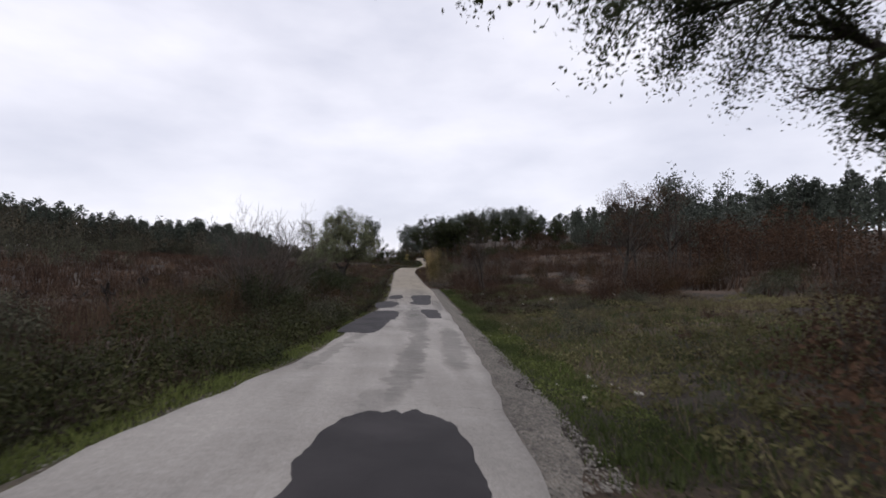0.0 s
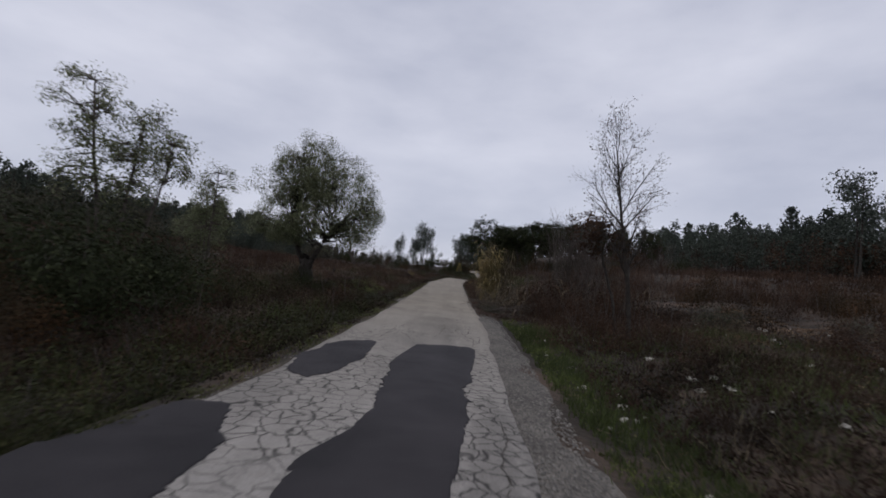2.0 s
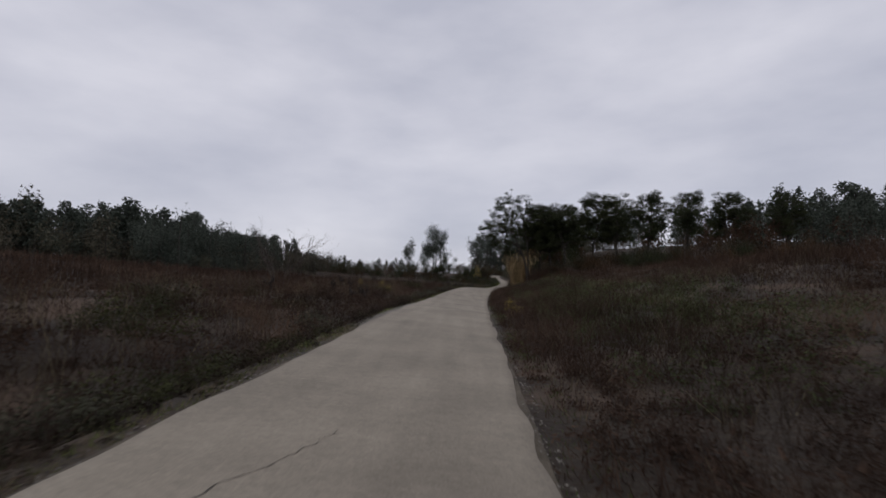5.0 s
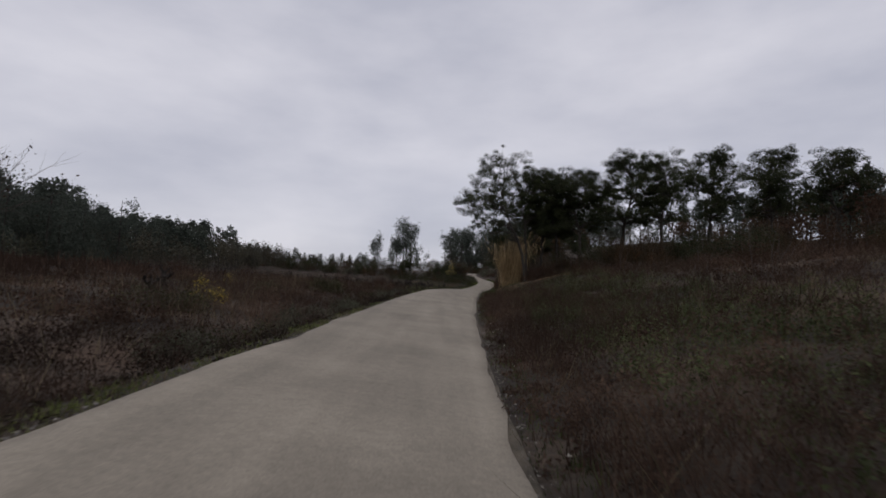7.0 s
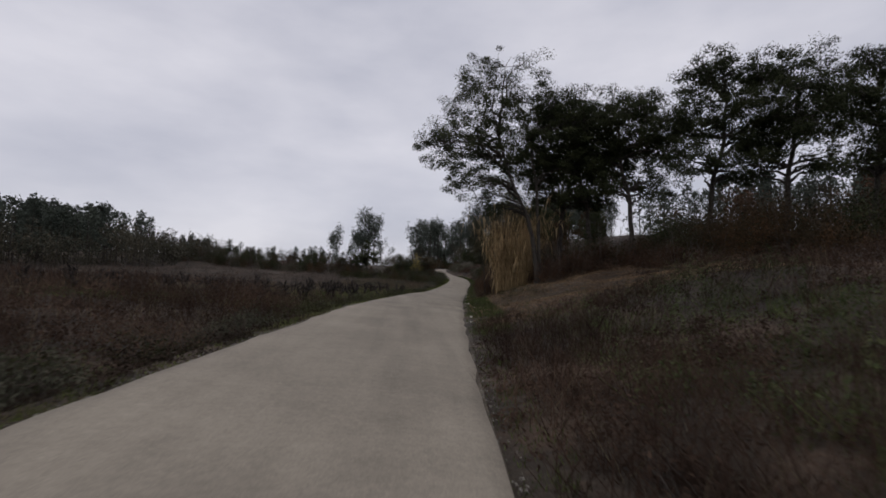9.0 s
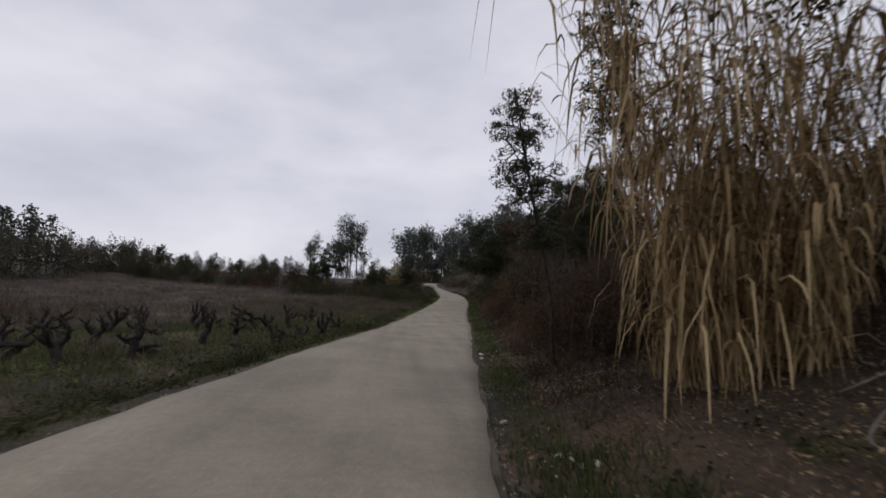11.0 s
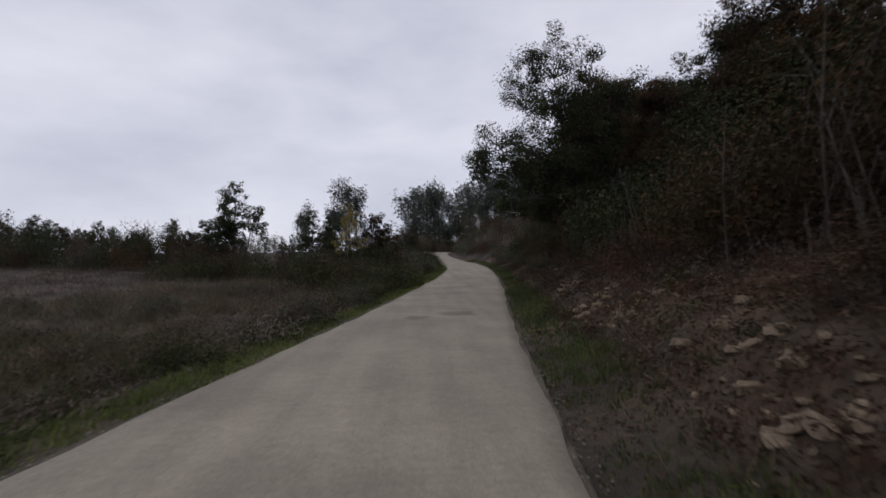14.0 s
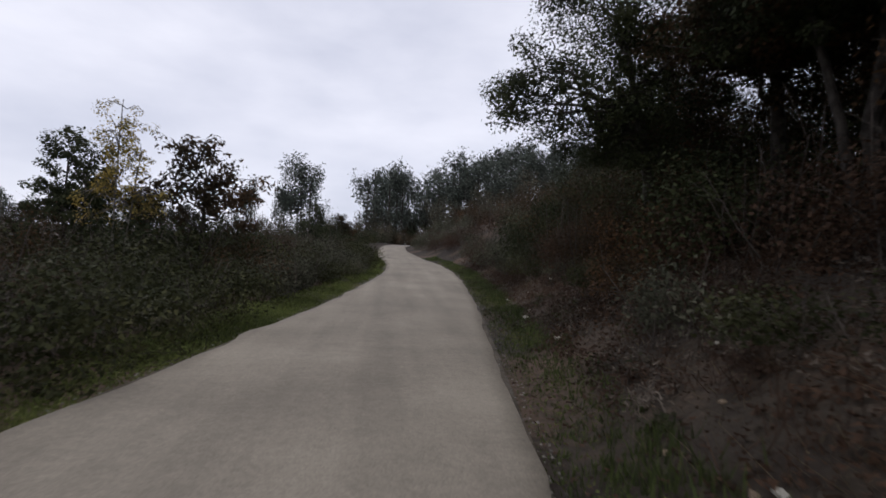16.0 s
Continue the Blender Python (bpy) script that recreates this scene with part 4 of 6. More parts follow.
g = crown_tree("young_poplar", "young grey-green poplar with thin small leaves", 13, [([(0, 0, -0.2), (-0.15, 0, 1.6), (-0.45, 0, 3.2), (-0.6, 0, 4.7)], 0.06, 0.015), ([(0.1, 0, -0.2), (0.3, 0, 1.8), (0.55, 0, 3.9)], 0.05, 0.015), ([(0.2, 0, -0.2), (0.8, 0, 1.6), (1.2, 0, 3.2)], 0.04, 0.015)],
               [(-0.65, 0, 4.2, 0.75, 0.7, 1.0), (0.5, 0, 3.6, 0.75, 0.7, 0.85), (1.25, 0, 3.1, 0.5, 0.5, 0.65), (0.1, 0, 2.8, 1.3, 1.0, 0.8)], 210, 52, 0.056, "willow", "twig", "young poplars", puff=0.26, slim=0.4, limbs=7, limb_r=0.02, diamond=False)
stand(g, -4.9, 34.0)
again(g, -5.5, 39.5, 130, 0.85)
again(g, -6.8, 42.0, 220, 0.7)
g = crown_tree("pollard_willow", "round-crowned pollard willow with a stout dark trunk", 14, [([(0, 0, -0.2), (0.06, 0, 0.9), (0.0, 0.05, 1.9)], 0.38, 0.3), ([(0, 0, 1.2), (-0.5, 0.1, 2.1), (-0.9, 0.2, 3.2)], 0.2, 0.08), ([(0, 0, 1.2), (0.55, -0.1, 2.2), (1.1, 0.0, 3.2)], 0.18, 0.08)],
               [(0.2, 0, 5.2, 3.1, 3.05, 2.7), (-0.3, 0, 5.9, 2.0, 1.9, 1.9), (2.3, 0, 3.3, 1.0, 1.3, 0.8), (-2.3, 0, 3.4, 1.1, 1.3, 0.9), (0.3, -2.0, 3.4, 1.3, 1.0, 0.8), (3.0, 0.2, 4.4, 0.75, 1.2, 1.1), (-0.8, -1.4, 3.0, 1.0, 0.9, 0.6)], 820, 120, 0.076, "willow", puff=0.42, slim=0.30, droop=0.5, flat=0.9, limbs=12, limb_r=0.06, core=0.05, diamond=False)
stand(g, -4.6, 47.6, 0, 0.94)
g = tree("thin_ash_tree", "slender nearly leafless tree leaning over scrub", "tree", 15, 5.6, 0.095, [(18, 0.27, 20, 48, 0.30), (9, 0.5, 20, 50, 0.15), (5, 0.5, 20, 45, 0.2)], 2600, 0.11, 0.05, "mixleaf", heading=(-0.13, 0, 1), wander=0.05, up=0.04, taper=0.25)
stand(g, 7.35, 37.8, 40, 0.92)
g = crown_tree("oak_sapling", "small oak sapling with withered red-brown leaves", 16, [([(0, 0, -0.1), (-0.1, 0, 1.0), (-0.45, 0.1, 2.2), (-0.75, 0.2, 3.1)], 0.055, 0.03)],
               [(-0.85, 0.2, 3.3, 0.85, 0.8, 0.6), (-0.4, 0.2, 2.7, 0.6, 0.5, 0.35)], 42, 44, 0.075, "brownleaf", puff=0.26, limbs=4, limb_r=0.025)
stand(g, 7.3, 38.8)
g = tree("bare_sapling", "thin leafless sapling rising from brown scrub", "tree", 17, 2.8, 0.015, [(8, 0.42, 12, 32, 0.25), (5, 0.4, 14, 34, 0.3)], 160, 0.06, 0.03, "brownleaf", "twig", stems=5, fan=0.16, wander=0.06, group="bare saplings")
stand(g, 7.7, 42.8, 0, 1.0)
for x, y, t, s in ((7.3, 45.6, 60, 1.15), (7.5, 46.1, 140, 1.25), (7.9, 45.7, 200, 1.35), (8.1, 46.0, 250, 1.4), (8.6, 45.3, 20, 1.4), (7.4, 46.4, 300, 1.4), (10.2, 43.0, 170, 1.0)):
    again(g, x, y, t, s)
g = tree("meadow_tree", "small dark-stemmed tree with thin brown autumn leaves", "tree", 18, 5.6, 0.15, [(14, 0.38, 25, 60, 0.30), (7, 0.5, 20, 50, 0.2), (3, 0.5, 20, 50, 0.2)], 3600, 0.12, 0.075, "brownleaf", taper=0.3, wander=0.06)
stand(g, 13.6, 27.0, 0, 1.0)
again(g, 16.5, 31.0, 120, 1.0)
again(g, 20.5, 34.0, 40, 1.1)

# ---- oaks on the bank ----
g = crown_tree("bank_oak", "dark evergreen oak with two leaning stems on the roadside bank", 21, [([(0, 0, -0.3), (-0.1, 0, 1.2), (-0.3, 0, 2.4), (-0.75, 0, 4.0), (-1.6, 0, 5.6), (-2.3, 0, 8.0)], 0.16, 0.07), ([(0.12, 0.1, -0.3), (0.1, 0.3, 2.6), (0.0, 0.4, 5.0), (-0.5, 0.3, 8.2)], 0.12, 0.06)],
               [(-2.3, 0, 10.3, 3.1, 3.1, 2.9), (-5.0, 0, 7.5, 2.2, 2.6, 1.7), (-3.7, -0.3, 5.3, 1.6, 1.6, 0.9), (0.9, 0, 8.9, 2.3, 2.6, 2.3), (-2.0, 0.5, 7.3, 2.0, 2.0, 1.4), (-2.6, 0.6, 4.4, 1.2, 1.2, 0.8), (0.8, 0.4, 6.3, 1.3, 1.4, 0.8)], 600, 115, 0.085, "oak", group="oaks on the bank", puff=0.46, flat=0.62, limbs=7, limb_r=0.075)
stand(g, 11.9, 128.8)
h2 = crown_tree("bank_oak", "dark evergreen oak on the roadside bank", 22, [([(0, 0, -0.3), (-0.15, 0, 1.6), (-0.2, 0.1, 3.2), (-0.7, 0.1, 5.0), (-0.8, 0, 7.0)], 0.14, 0.06)],
                [(-0.5, 0, 7.0, 2.3, 2.4, 2.0), (-2.0, 0.4, 5.5, 1.5, 1.6, 1.2), (1.4, -0.4, 5.8, 1.7, 1.6, 1.3), (0.2, 0.8, 8.3, 1.3, 1.3, 1.0), (0.6, 0.9, 4.2, 1.5, 1.2, 0.9), (-1.3, -0.7, 3.9, 0.9, 0.9, 0.7)], 350, 112, 0.085, "oak", group="oaks on the bank", puff=0.42, flat=0.62, limbs=6, limb_r=0.07)
stand(h2, 15.4, 130.0, 0, 1.15)
for x, y, t, s in ((13.8, 131.4, 150, 1.2), (17.2, 128.4, 330, 1.12), (20.2, 126.6, 160, 1.18), (23.0, 124.6, 90, 1.1), (26.6, 123.6, 210, 1.08), (31.0, 122.0, 250, 1.04), (35.5, 120.4, 300, 0.98), (41.0, 118.0, 30, 0.9)):
    again(h2, x, y, t, s)
g = crown_tree("slender_alder", "slender leaning alder with sparse dark leaves", 23, [([(0, 0, -0.2), (-0.1, 0, 1.5), (-0.42, 0, 3.0), (-0.7, 0, 4.4), (-0.85, 0, 5.4)], 0.045, 0.015)],
               [(-0.55, 0, 3.6, 0.75, 0.75, 0.8), (-0.75, 0, 4.7, 0.6, 0.6, 0.8), (-0.35, 0, 2.6, 0.5, 0.5, 0.4)], 130, 70, 0.05, "greybush", group="slender alders", puff=0.2, limbs=7, limb_r=0.018)
stand(g, 10.0, 134.8)
again(g, 12.7, 136.4, 15, 1.35, 0.0, 1.05)
g = tree("pale_bare_tree", "pale-barked nearly leafless tree in brown scrub", "tree", 24, 3.6, 0.10, [(10, 0.6, 25, 60, 0.25), (8, 0.5, 25, 60, 0.2), (5, 0.45, 20, 50, 0.2)], 500, 0.12, 0.06, "greybush", "twig", heading=(0.05, -0.05, 1), wander=0.09, up=0.03, taper=0.4)
stand(g, 12.5, 142.6, 0, 0.55)

# ---- roadside wood on the later bank ----
w1 = crown_tree("bank_tree", "dark oak with turning brown leaves above the bank", 31, [([(0, 0, -0.3), (-0.1, 0, 1.4), (-0.3, 0.1, 3.0), (-0.5, 0, 4.6)], 0.16, 0.06)],
                [(-0.4, 0, 5.0, 2.1, 2.0, 1.7), (-1.4, 0.2, 3.4, 1.4, 1.5, 1.2), (0.9, -0.3, 3.6, 1.5, 1.5, 1.3), (-0.2, 0, 6.4, 1.2, 1.2, 0.9)], 260, 130, 0.078, "mixleaf", group="trees along the later bank", puff=0.42, limbs=5, limb_r=0.05)
stand(w1, 17.7, 165.2, 0, 0.62)
w2 = crown_tree("bank_tree", "dark evergreen oak above the bank", 32, [([(0, 0, -0.3), (0.1, 0, 1.5), (-0.1, 0.1, 3.2), (-0.3, 0, 5.0)], 0.17, 0.06), ([(0.15, 0.2, -0.3), (0.5, 0.3, 1.8), (0.9, 0.4, 3.6)], 0.1, 0.05)],
                [(-0.2, 0, 5.3, 2.2, 2.2, 1.8), (-1.5, 0, 3.6, 1.4, 1.5, 1.2), (1.3, 0.3, 4.1, 1.6, 1.6, 1.4), (0.1, 0, 6.7, 1.3, 1.3, 0.9)], 280, 130, 0.078, "oak", group="trees along the later bank", puff=0.42, limbs=5, limb_r=0.05)
stand(w2, 20.0, 174.0, 180, 0.64)
g = crown_tree("bank_tree", "dark evergreen oak reaching out over the lane", 34, [([(0, 0, -0.3), (-0.2, 0, 1.3), (-0.5, 0, 2.8), (-0.9, 0, 4.6)], 0.17, 0.06)],
               [(-1.3, 0, 5.6, 1.9, 2.0, 1.7), (-2.6, -0.2, 3.6, 1.5, 1.5, 1.1), (0.4, 0, 4.8, 1.7, 1.8, 1.7), (-0.6, 0.2, 3.0, 1.6, 1.6, 1.1), (-3.4, -0.3, 3.2, 0.6, 0.7, 0.4)], 330, 150, 0.062, "oak", group="trees along the later bank", puff=0.38, limbs=6, limb_r=0.05)
stand(g, 16.5, 172.8)
again(g, 18.8, 184.8, 10, 0.92)
w3 = tree("bare_bank_tree", "leafless grey tree among brown scrub", "tree", 33, 5.6, 0.11, [(11, 0.5, 22, 55, 0.3), (7, 0.5, 20, 50, 0.2), (4, 0.45, 20, 45, 0.2)], 350, 0.1, 0.1, "brownleaf", "twig", group="bare trees on the bank")
stand(w3, 23.0, 169.5, 0, 1.0)
for b, x, y, t, s in ((w2, 17.9, 157.4, 20, 0.55), (w1, 20.6, 152.5, 80, 0.6), (w1, 20.0, 160.5, 50, 0.8), (w2, 21.0, 159.0, 140, 0.85), (w2, 18.8, 168.6, 60, 0.64), (w1, 17.6, 170.6, 100, 0.6), (w2, 15.0, 145.4, 200, 0.55),  (w1, 16.5, 151.4, 70, 0.58), (w1, 16.2, 147.8, 10, 0.5), (w1, 18.2, 177.0, 210, 0.98), (w1, 19.9, 183.0, 40, 0.95), (w2, 19.4, 180.9, 130, 0.78), (w2, 20.2, 181.6, 300, 1.0), (w1, 19.4, 179.0, 160, 1.0), (w2, 22.5, 178.0, 80, 0.78), (w2, 23.5, 171.0, 10, 0.7), (w1, 22.8, 184.0, 290, 1.05), (w2, 20.6, 164.6, 200, 1.05), (w2, 24.0, 166.0, 20, 1.2), (w1, 20.5, 170.5, 20, 0.66), (w2, 21.0, 176.0, 250, 0.7), (w1, 20.6, 187.0, 20, 0.75), (w2, 21.9, 192.5, 120, 0.7),
                      (w3, 15.7, 158.2, 100, 0.55), (w3, 18.5, 160.5, 30, 0.9), (w3, 22.5, 163.0, 200, 1.0), (w1, 24.0, 152.0, 0, 0.7), (w2, 22.0, 146.5, 66, 0.62)):
    again(b, x, y, t, s)

# ---- small trees by the later left hedge ----
g = crown_tree("birch_tree", "slim birch with thin yellow-brown autumn leaves", 41, [([(0, 0, -0.2), (0.0, 0, 2.0), (0.05, 0, 4.0), (0.1, 0, 4.9)], 0.035, 0.008), ([(0.15, 0, -0.2), (0.4, 0, 1.8), (0.6, 0, 3.4)], 0.03, 0.01)],
               [(0.1, 0, 3.4, 0.75, 0.8, 1.5), (0.6, 0, 2.6, 0.7, 0.7, 1.0), (-0.3, 0, 2.2, 0.6, 0.6, 0.7)], 120, 50, 0.06, "yellow", "bark_pale", puff=0.22, limbs=6, limb_r=0.02)
stand(g, 6.2, 189.4)
g = crown_tree("small_oak_tree", "small oak in mixed green and orange leaf", 42, [([(0, 0, -0.2), (0.05, 0, 1.2), (0.1, 0, 2.6)], 0.07, 0.03)],
               [(0.1, 0, 3.0, 1.1, 1.1, 1.1), (-0.6, 0, 2.0, 0.9, 0.9, 0.8), (0.8, 0, 2.1, 0.9, 0.9, 0.8)], 90, 52, 0.1, "mixleaf", group="small hedgerow trees", puff=0.3, limbs=5, limb_r=0.03)
stand(g, 8.1, 190.2, 0, 1.1)
h3 = crown_tree("small_oak_tree", "small dark green oak above the hedge", 43, [([(0, 0, -0.2), (0.0, 0, 1.3), (0.05, 0, 3.4)], 0.07, 0.025), ([(0.2, 0, -0.2), (0.6, 0, 1.4), (0.9, 0, 2.6)], 0.05, 0.02)],
                [(0.0, 0, 3.3, 0.8, 0.8, 1.3), (0.9, 0, 2.6, 0.6, 0.6, 0.9), (-0.5, 0, 2.2, 0.7, 0.7, 0.8)], 80, 54, 0.1, "oak", group="small hedgerow trees", puff=0.26, limbs=6, limb_r=0.03)
stand(h3, 3.4, 192.0, 0, 1.0)
for b, x, y, t, s in ((h3, -2.7, 194.0, 0, 1.55), (h3, -3.6, 194.6, 200, 1.25), (g, 1.2, 193.5, 140, 0.6), (h3, 5.0, 190.2, 90, 0.9), (g, -8.0, 199.0, 210, 0.9), (h3, -12.5, 205.0, 300, 1.0), (h3, -17.0, 214.6, 30, 1.15), (g, -20.0, 212.0, 190, 1.0), (h3, -25.0, 214.0, 250, 1.1), (g, -31.0, 217.0, 60, 1.2),
                      (h3, -37.0, 221.0, 10, 1.3), (g, -47.0, 227.0, 110, 1.5), (h3, -5.0, 197.0, 200, 0.9), (g, 3.5, 197.0, 300, 0.8), (h3, 9.5, 203.0, 150, 0.7), (g, 10.0, 212.0, 20, 0.8)):
    again(b, x, y, t, s)
g = tree("bare_bush_tree", "leafless grey bush on the brown field", "tree", 44, 3.4, 0.04, [(8, 0.5, 12, 40, 0.2), (6, 0.45, 15, 45, 0.2)], 300, 0.1, 0.08, "brownleaf", "twig", stems=7, fan=0.6, taper=0.3)
stand(g, -10.7, 94.5, 0, 1.1)

# ---- reeds ----
g = reed_clump("dry_reeds", "tall dry tan reeds with drooping leaf ribbons", 51, 150, 0.85, 5.2, 24, M["reed"], 1.6, 0.30)
stand(g, 10.8, 130.8, 0, 1.0)
g = reed_clump("dry_reeds", "clump of dry golden reeds at the lane edge", 52, 40, 0.5, 3.5, 26, M["reedgreen"], 1.0, 0.12)
stand(g, 5.0, 56.0, 0, 1.1)
g = reed_clump("dry_reeds", "clump of dry tan reeds with drooping leaves", 55, 44, 0.6, 3.6, 24, M["drygrass"], 1.2, 0.14)
stand(g, 5.5, 56.3, 0, 1.1)
g = reed_clump("broken_reeds", "bent and broken grey-tan reeds beside the lane", 53, 34, 0.9, 1.25, 9, M["deadreed"], 1.2, 0.8)
stand(g, 5.3, 53.0, 0, 1.0)
again(g, 5.0, 50.2, 120, 0.75)
again(g, 6.3, 49.6, 220, 0.6)
again(g, 4.6, 48.6, 40, 0.55)
for x, y, t, sz in ((6.9, 46.0, 80, 1.4), (8.8, 45.9, 260, 1.4)):
    again(g, x, y, t, sz)
again(g, 6.5, 47.6, 200, 0.9)
again(g, 7.6, 47.0, 20, 1.0)
g = reed_clump("bare_canes", "tall thin leafless canes leaning over scrub", 54, 10, 0.6, 4.4, 2, M["twig"], 1.0, 0.25)
stand(g, 6.4, 48.2, 0, 0.9)
again(g, 7.6, 55.6, 190, 0.95)
again(g, 7.4, 46.2, 90, 1.0)
again(g, 7.9, 46.4, 250, 0.95)


# ---- bushes ----
B = {
    "bramble": shrub("bramble_bush", "dark green bramble thicket on the verge", 61, 1.5, 1.3, 2800, 0.062, "bramble", stems=6, group="bramble thickets"),
    "bramble2": shrub("bramble_bush", "dark tangled bramble thicket", 62, 1.2, 1.0, 2400, 0.058, "bramble", stems=6, group="bramble thickets"),
    "brown": shrub("brown_bush", "withered brown leafy scrub bush", 63, 1.3, 1.5, 3200, 0.044, "brownleaf", stems=9, bare=0.3, airy=0.35, group="brown scrub"),
    "mixed": shrub("mixed_bush", "dark bush of brown and green leaves", 64, 1.4, 1.8, 3900, 0.054, "mixleaf", stems=7, bare=0.2, airy=0.4, group="brown scrub"),
    "grey": shrub("grey_bush", "grey-green broom bush on the verge", 65, 1.1, 1.2, 1800, 0.062, "greybush", stems=7, bare=0.15, group="grey bushes"),
    "heath": shrub("heather_bush", "low brown twiggy heather bush", 66, 0.8, 0.6, 1000, 0.05, "heather", stems=7, bare=0.35, airy=0.2, group="heather bushes"),
    "dark": shrub("evergreen_bush", "dense dark evergreen bush on the bank", 67, 1.6, 2.2, 5200, 0.058, "oak", stems=5, group="evergreen bushes"),
    "thicket": shrub("thicket_bush", "tall dense dark thicket of oak scrub on the bank", 71, 2.5, 3.4, 11500, 0.06, "mixleaf", stems=6, lumps_n=12, group="dark thickets"),
    "green_thicket": shrub("thicket_bush", "tall dense evergreen thicket on the bank", 72, 2.4, 3.5, 11500, 0.06, "oak", stems=6, lumps_n=12, group="dark thickets"),
    "yellow": shrub("yellow_bush", "small bush with yellow autumn leaves", 68, 0.5, 0.75, 500, 0.05, "yellow", stems=7, lumps_n=5, bare=0.2, airy=0.1),
}
PLACED = set()


def put(kind, x, y, turn, size, tall=1.0, sink=0.05):
    if kind in PLACED:
        return again(B[kind], x, y, turn, size, sink, tall)
    PLACED.add(kind)
    B[kind].matrix_basis = pose(x, y, gz(x, y) - sink, 0, 0, turn) @ Matrix.Diagonal((size, size, size * tall, 1))
    return B[kind]


rb = np.random.default_rng(70)


def hedge(side, y0, y1, step, d0, d1, kinds, s0, s1, tall=1.0):
    """Bushes strung along one side of the lane, between two distances from its edge."""
    y = y0
    while y < y1:
        d = rb.uniform(d0, d1)
        yy = y + rb.uniform(-0.3, 0.3) * step
        x = float(road_left(yy)) - d if side < 0 else float(road_right(yy)) + d
        put(kinds[int(rb.integers(len(kinds)))], x, yy, rb.uniform(0, 360), rb.uniform(s0, s1), tall * rb.uniform(0.85, 1.15))
        y += step


put("yellow", 4.95, 78.6, 0, 1.0)
again(B["yellow"], -3.2, 96.0, 50, 1.2)
again(B["yellow"], -7.4, 107.5, 120, 1.0)
# first stretch, left: bramble bank
hedge(-1, -4, 22, 1.5, 1.7, 2.6, ["bramble", "bramble2", "grey", "bramble"], 0.75, 1.0)
hedge(-1, -4, 24, 2.0, 3.4, 5.5, ["bramble", "grey", "bramble2", "mixed"], 0.7, 1.0)
hedge(-1, 22, 48, 1.3, 1.2, 2.2, ["bramble2", "heath", "bramble", "brown"], 0.65, 0.95)
for x, y, s in ((-4.6, 32.0, 1.15), (-3.9, 33.4, 1.0), (-5.4, 33.6, 1.25), (-4.8, 35.0, 1.05), (-5.6, 38.6, 1.0), (-4.9, 46.6, 0.75), (-3.9, 47.2, 0.6), (-5.4, 18.4, 0.9), (-4.4, 17.4, 0.8)):
    put("dark", x, y, 61 * x, s)
hedge(-1, 24, 46, 2.2, 3.8, 5.5, ["bramble", "mixed", "grey"], 0.65, 0.95)
hedge(-1, 22, 76, 1.0, 0.75, 1.3, ["bramble2", "heath", "bramble2"], 0.4, 0.62)
hedge(1, 55, 64, 0.9, 5.0, 12.0, ["brown", "mixed", "brown"], 0.9, 1.2)
hedge(-1, 0, 52, 2.4, 7.0, 14.0, ["brown", "heath", "grey", "mixed"], 0.6, 1.0)
# first stretch, right: bank bush under the oak, then scrub
for x, y, s in ((4.6, 2.2, 1.0), (5.4, 4.2, 1.15), (4.2, 0.2, 0.9), (6.9, 2.6, 1.4), (7.9, 4.6, 1.3)):
    put("brown", x, y, 47 * s * x, 1.1 * s)
hedge(1, 6, 30, 0.9, 3.0, 13.0, ["heath", "heath", "grey", "heath"], 0.4, 0.8)
hedge(1, 27, 44, 2.0, 7.5, 12.0, ["brown", "mixed", "brown", "grey"], 0.7, 1.05)
hedge(1, 25, 60, 1.7, 12.0, 20.0, ["brown", "mixed", "brown", "dark"], 0.8, 1.3)
hedge(1, 8, 26, 1.8, 16.0, 24.0, ["brown", "grey", "brown", "mixed"], 0.8, 1.2)
hedge(1, 34, 49, 1.5, 2.6, 4.6, ["brown", "heath", "brown"], 0.6, 0.9)
for x, y, s in ((6.3, 45.2, 1.15), (7.2, 45.0, 1.3), (8.0, 45.8, 1.4), (8.9, 45.0, 1.3), (6.7, 46.6, 1.15), (7.7, 46.9, 1.2), (9.8, 45.6, 1.3), (6.2, 42.6, 0.8), (7.4, 43.5, 0.9), (6.7, 44.6, 1.0), (8.6, 43.2, 0.8), (6.6, 39.6, 0.9), (7.6, 40.4, 1.0), (7.2, 48.0, 0.9), (8.4, 49.6, 1.0)):
    put("brown", x, y, 77 * x, s)
for x, y, sz in ((11.6, 25.4, 1.1), (12.6, 26.2, 1.35), (13.6, 25.6, 1.4), (14.8, 27.0, 1.5), (15.6, 29.6, 1.5), (16.8, 30.2, 1.6), (18.6, 32.0, 1.6), (20.0, 33.0, 1.7)):
    put("brown", x, y, 71 * x, sz)
# across the first gap and the brown fields
hedge(-1, 46, 119, 1.3, 0.9, 1.9, ["heath", "bramble2", "heath", "grey"], 0.45, 0.8)
hedge(-1, 50, 121, 1.5, 2.6, 8.0, ["heath", "heath", "brown", "bramble2"], 0.6, 1.0)
hedge(-1, 50, 120, 2.8, 9.0, 20.0, ["heath", "brown", "heath"], 0.8, 1.2)
hedge(1, 58, 114, 1.3, 0.7, 1.5, ["heath"], 0.4, 0.75)
hedge(1, 58, 116, 1.6, 2.2, 6.0, ["heath", "heath", "heath", "bramble2"], 0.5, 0.9)
hedge(1, 58, 118, 1.9, 7.0, 18.0, ["heath", "brown", "heath"], 0.8, 1.2)
